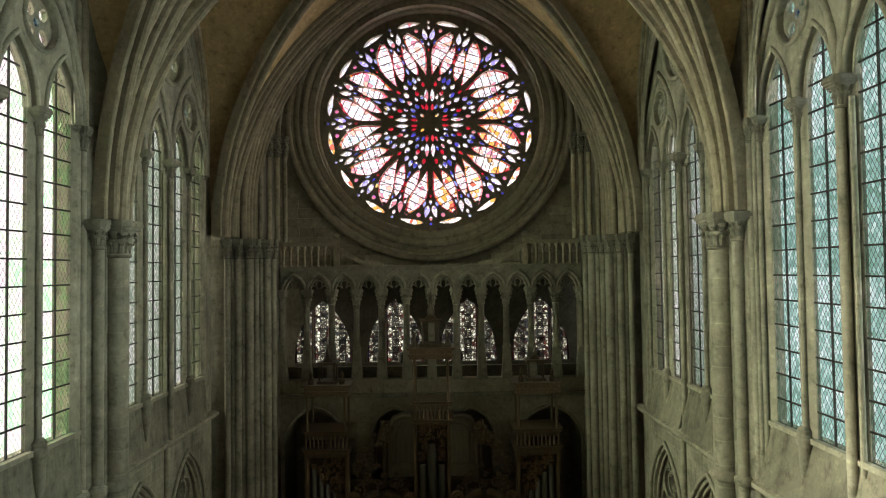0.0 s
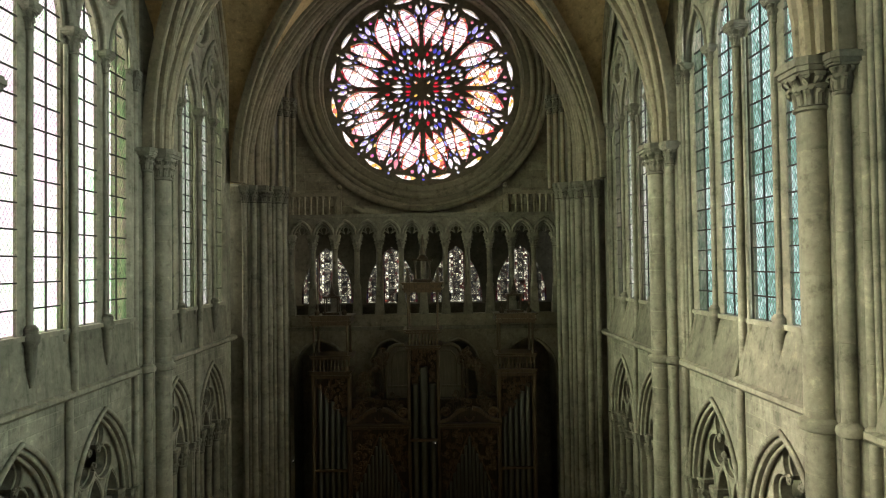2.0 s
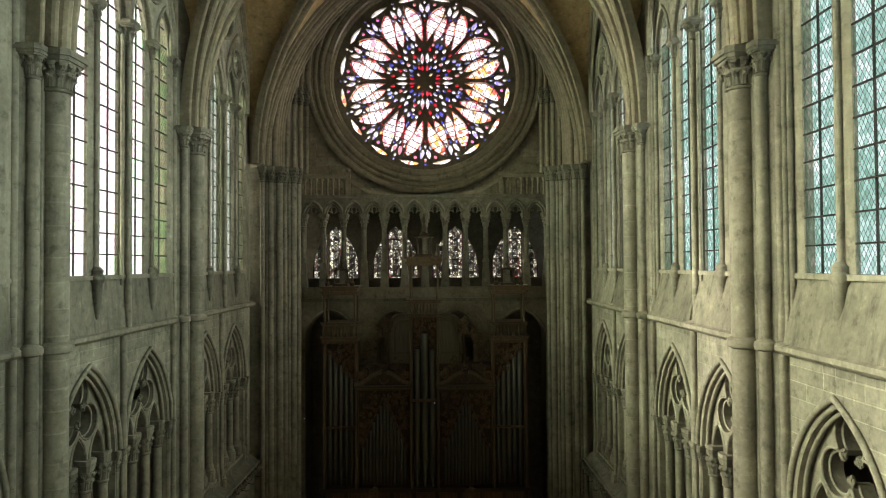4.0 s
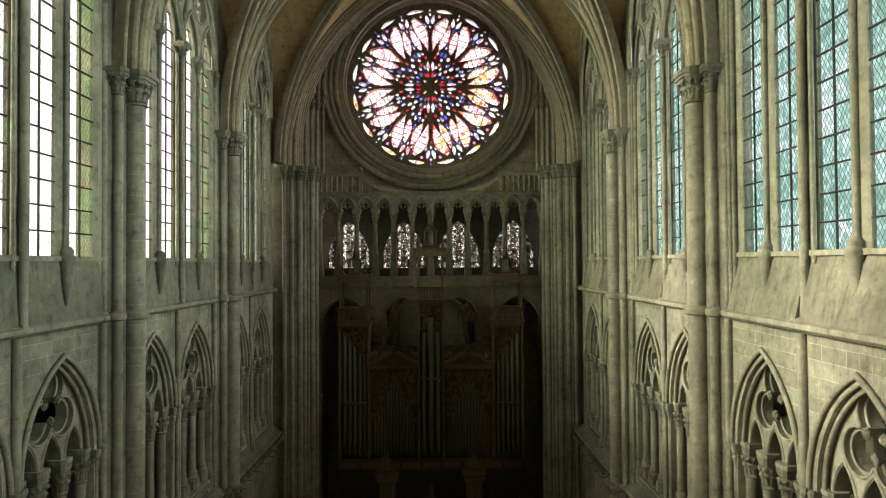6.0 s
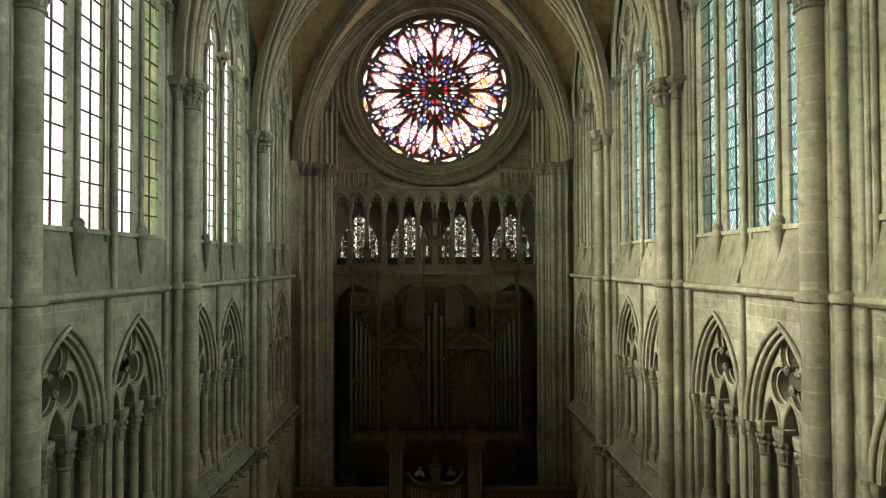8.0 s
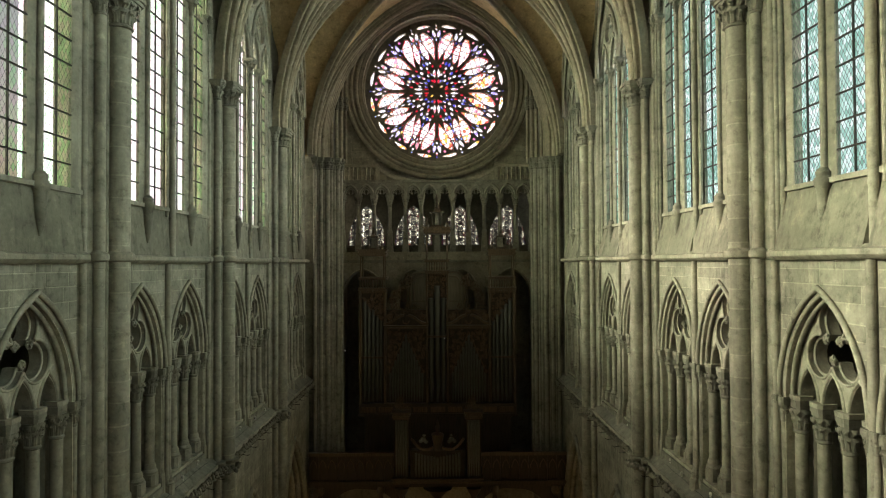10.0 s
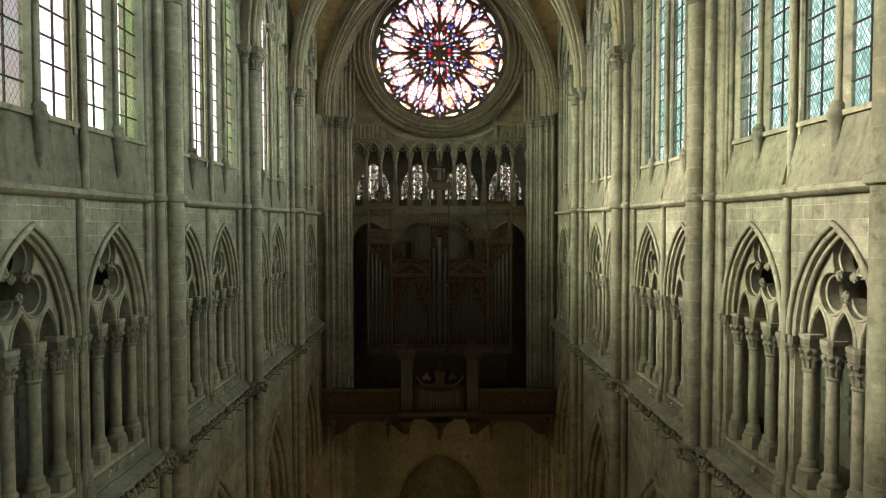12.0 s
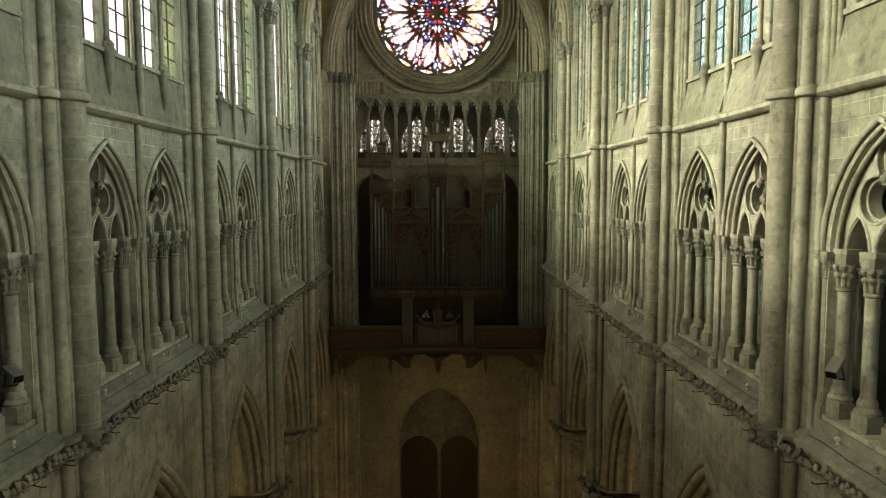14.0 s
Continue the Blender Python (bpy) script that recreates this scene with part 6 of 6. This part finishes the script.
tri_ = thing("organ_tribune", "wide dark oak organ tribune with a panelled parapet", "balcony")
s = Solid().box(-6.9, 6.9, PY + 0.02, WEST - 0.1, 14.95, 15.25)
s.box(-6.9, 6.9, PY - 0.12, PY + 0.1, 15.12, 15.3)
part("deck", s, OAK, tri_)
for sg in (-1, 1):
    x0, x1 = sorted((sg * 2.35, sg * 6.9))
    part("parapet", Solid().box(x0, x1, PY + 0.05, PY + 0.14, 15.3, 16.62), OAK, tri_)
    part("rail", Solid().box(x0, x1, PY - 0.06, PY + 0.2, 16.62, 16.78), OAK_TRIM, tri_)
    for i in range(10):
        x = sg * (2.4 + 0.5 * i)
        if abs(x) > 6.8:
            continue
        part("stile", Solid().box(x - 0.04, x + 0.04, PY - 0.02, PY + 0.06, 15.3, 16.62), OAK, tri_)
        if i < 9:
            xm = x + sg * 0.25
            part("panel_arch", Solid().sweep([(a, PY + 0.02, z) for a, z in arch(xm, 0.19, 15.95, 0.45, 5)], ring(0.025, 5), up=(0, -1, 0)), GILT, tri_)
    for xc in (4.0,):
        a = arch(sg * xc, 2.1, 12.9, 1.9, 8)
        s = Solid().plate([(sg * xc - 2.25, 14.95), (sg * xc - 2.2, 14.0)] + [(p, max(q, 14.0)) for p, q in a if q > 13.4] + [(sg * xc + 2.2, 14.0), (sg * xc + 2.25, 14.95)], [], xz(PY + 0.25), 0, 0.18)
        part("bracket_arch", s, OAK, tri_)
    part("hanging_boss", Solid().lathe(sg * 3.05, PY + 0.1, [(0.2, 15.0), (0.24, 14.7), (0.1, 14.5), (0.16, 14.3), (0.03, 13.6)], 8), OAK, tri_)
    part("hanging_boss", Solid().lathe(sg * 6.3, PY + 0.1, [(0.2, 15.0), (0.24, 14.7), (0.1, 14.5), (0.16, 14.3), (0.03, 13.6)], 8), OAK, tri_)

# ------------------------------------------------------------------ west portal under the tribune
t = thing("west_portal", "tall pointed stone portal in shadow with dark wooden doors", "door", kind="structure")
doors = [[(sg * 1.45 - 1.34, 0.03)] + arch(sg * 1.45, 1.34, 6.1, 1.36, 8) + [(sg * 1.45 + 1.34, 0.03)] for sg in (-1, 1)]
# Darker carved stone on the tympanum: the recess's shade is put into its colour.
part("tympanum", Solid().plate([(-2.88, 0.02)] + arch(0, 2.88, 7.95, 3.58, 10) + [(2.88, 0.02)], doors, xz(WEST + 1.5), 0, 0.16), CARVED, t)
for hw, y in ((2.86, WEST + 0.05),):
    part("arch_moulding", Solid().sweep([(x, y, z) for x, z in arch(0, hw, 7.95, 3.6 + (hw - 2.9), 12)], ring(0.1, 8), up=(0, -1, 0)), WESTSTONE, t)
for sg in (-1, 1):
    lf = part("door_leaf", Solid().box(min(0.02 * sg, 2.8 * sg), max(0.02 * sg, 2.8 * sg), WEST + 1.68, WEST + 1.75, 0.02, 9.2), OAK, t)
    for i in range(6):
        part("door_panel", Solid().box(min(sg * 0.3, sg * 2.5), max(sg * 0.3, sg * 2.5), WEST + 1.67, WEST + 1.69, 0.4 + i * 1.28, 1.45 + i * 1.28), OAK, lf)
part("recess", Solid().box(-3.3, 3.3, WEST + 1.904, WEST + 2.2, 0.0, 12.3), WESTSTONE, t)
so = Solid().box(-15, -7.4, WEST + 0.2, WEST + 0.6, 0, 19.2)
tagged(part("wall_aisle_west", so, LIME), "plain wall closing the south aisle", "wall", kind="structure")
so = Solid().box(7.4, 15, WEST + 0.2, WEST + 0.6, 0, 19.2)
tagged(part("wall_aisle_west", so, LIME), "plain wall closing the north aisle", "wall", kind="structure")


# ------------------------------------------------------------------ small things
GREY_PAINT = metal("grey_painted_metal", (0.42, 0.42, 0.40), 0.5, 0.15)
DARK_GLASS = metal("dark_lens", (0.03, 0.03, 0.035), 0.15, 0.1)
WHITE_PAINT = metal("white_painted_metal", (0.62, 0.61, 0.57), 0.5, 0.12)


def floodlight(m, label):
    """A small box lamp on a bracket."""
    t = thing("floodlight", label, "lamp", "triforium floodlights")
    part("housing", Solid().box(-0.10, 0.10, -0.20, 0.20, 0.0, 0.17, 0.025), GREY_PAINT, t)
    part("lens", Solid().box(-0.085, 0.085, -0.215, -0.198, 0.02, 0.15), DARK_GLASS, t)
    s = Solid().box(-0.12, -0.10, -0.02, 0.02, -0.15, 0.1)
    s.box(0.10, 0.12, -0.02, 0.02, -0.15, 0.1)
    s.box(-0.12, 0.12, -0.02, 0.02, -0.17, -0.15)
    part("bracket", s, IRON, t)
    t.matrix_basis = m
    return t


floodlight(pose(7.22, -9.45, 22.06, 30, 0, -50), "grey box floodlight tilted on the triforium ledge")
floodlight(pose(-7.47, -9.13, 21.9, 20, 0, 60), "grey box floodlight standing on the triforium ledge")


def cable(pts, r, label):
    t = thing("cable", label, "cable", "ledge cables")
    part("sheath", Solid().sweep(pts, ring(r, 6), up=(0, 0, 1)), IRON, t)
    return t


def ledge(x, off=0.03):
    """Height of the sloping ledge at half width x."""
    return 20.5 + (x - 6.92) * 0.52 / 0.70 + off


rng = random.Random(12)
for sd in (-1, 1):
    for yb in BAYS[1:5]:
        x = 7.15
        pts = []
        for i in range(15):
            q = x + rng.uniform(-0.02, 0.02)
            pts.append((sd * q, yb - 2.8 + 0.4 * i, ledge(q, 0.012)))
        cable(pts, 0.007, "thin dark cable lying along the triforium ledge")
        for du in (-2.1, -0.9, 1.0, 2.2):
            q = 7.24 + rng.uniform(-0.05, 0.05)
            t = thing("spot_clip", "small white lamp clip fixed to the ledge", "lamp", "ledge lamp clips")
            s = Solid().lathe(0, 0, [(0.035, 0.0), (0.04, 0.02), (0.02, 0.03), (0.02, 0.06), (0.045, 0.07), (0.05, 0.12), (0.03, 0.14)], 8)
            part("clip", s, WHITE_PAINT, t)
            t.matrix_basis = pose(sd * q, yb + du + rng.uniform(-0.2, 0.2), ledge(q, 0.0), rng.uniform(-15, 15), rng.uniform(-15, 15), 0)

# pilot lamps by the organ
PILOT = bpy.data.materials.new("pilot_lamp_glow")
PILOT.use_nodes = True
PILOT.node_tree.nodes["Principled BSDF"].inputs["Emission Color"].default_value = (1.0, 0.95, 0.85, 1)
PILOT.node_tree.nodes["Principled BSDF"].inputs["Emission Strength"].default_value = 1.0
for x, y, z in ((-5.3, 23.1, 21.9), (0.42, 22.75, 22.62)):
    t = thing("pilot_lamp", "tiny lit lamp on a dark bracket beside the organ", "lamp", "pilot lamps")
    part("bulb", Solid().blob((x, y, z), 0.022, 8), PILOT, t)
    part("bracket", Solid().box(x - 0.02, x + 0.02, y, y + 0.28, z - 0.08, z - 0.03), IRON, t)
for x in (-4.1, -1.2, 1.05, 4.15):
    t = thing("gallery_floodlight", "dark floodlight standing on the west gallery floor", "lamp", "gallery floodlights")
    part("housing", Solid().lathe(x, 25.85, [(0.06, 28.05), (0.16, 28.15), (0.17, 28.4), (0.1, 28.48)], 10), IRON, t)
    part("stand", Solid().lathe(x, 25.85, [(0.12, 27.55), (0.12, 27.58), (0.03, 27.62), (0.03, 28.1)], 8), IRON, t)
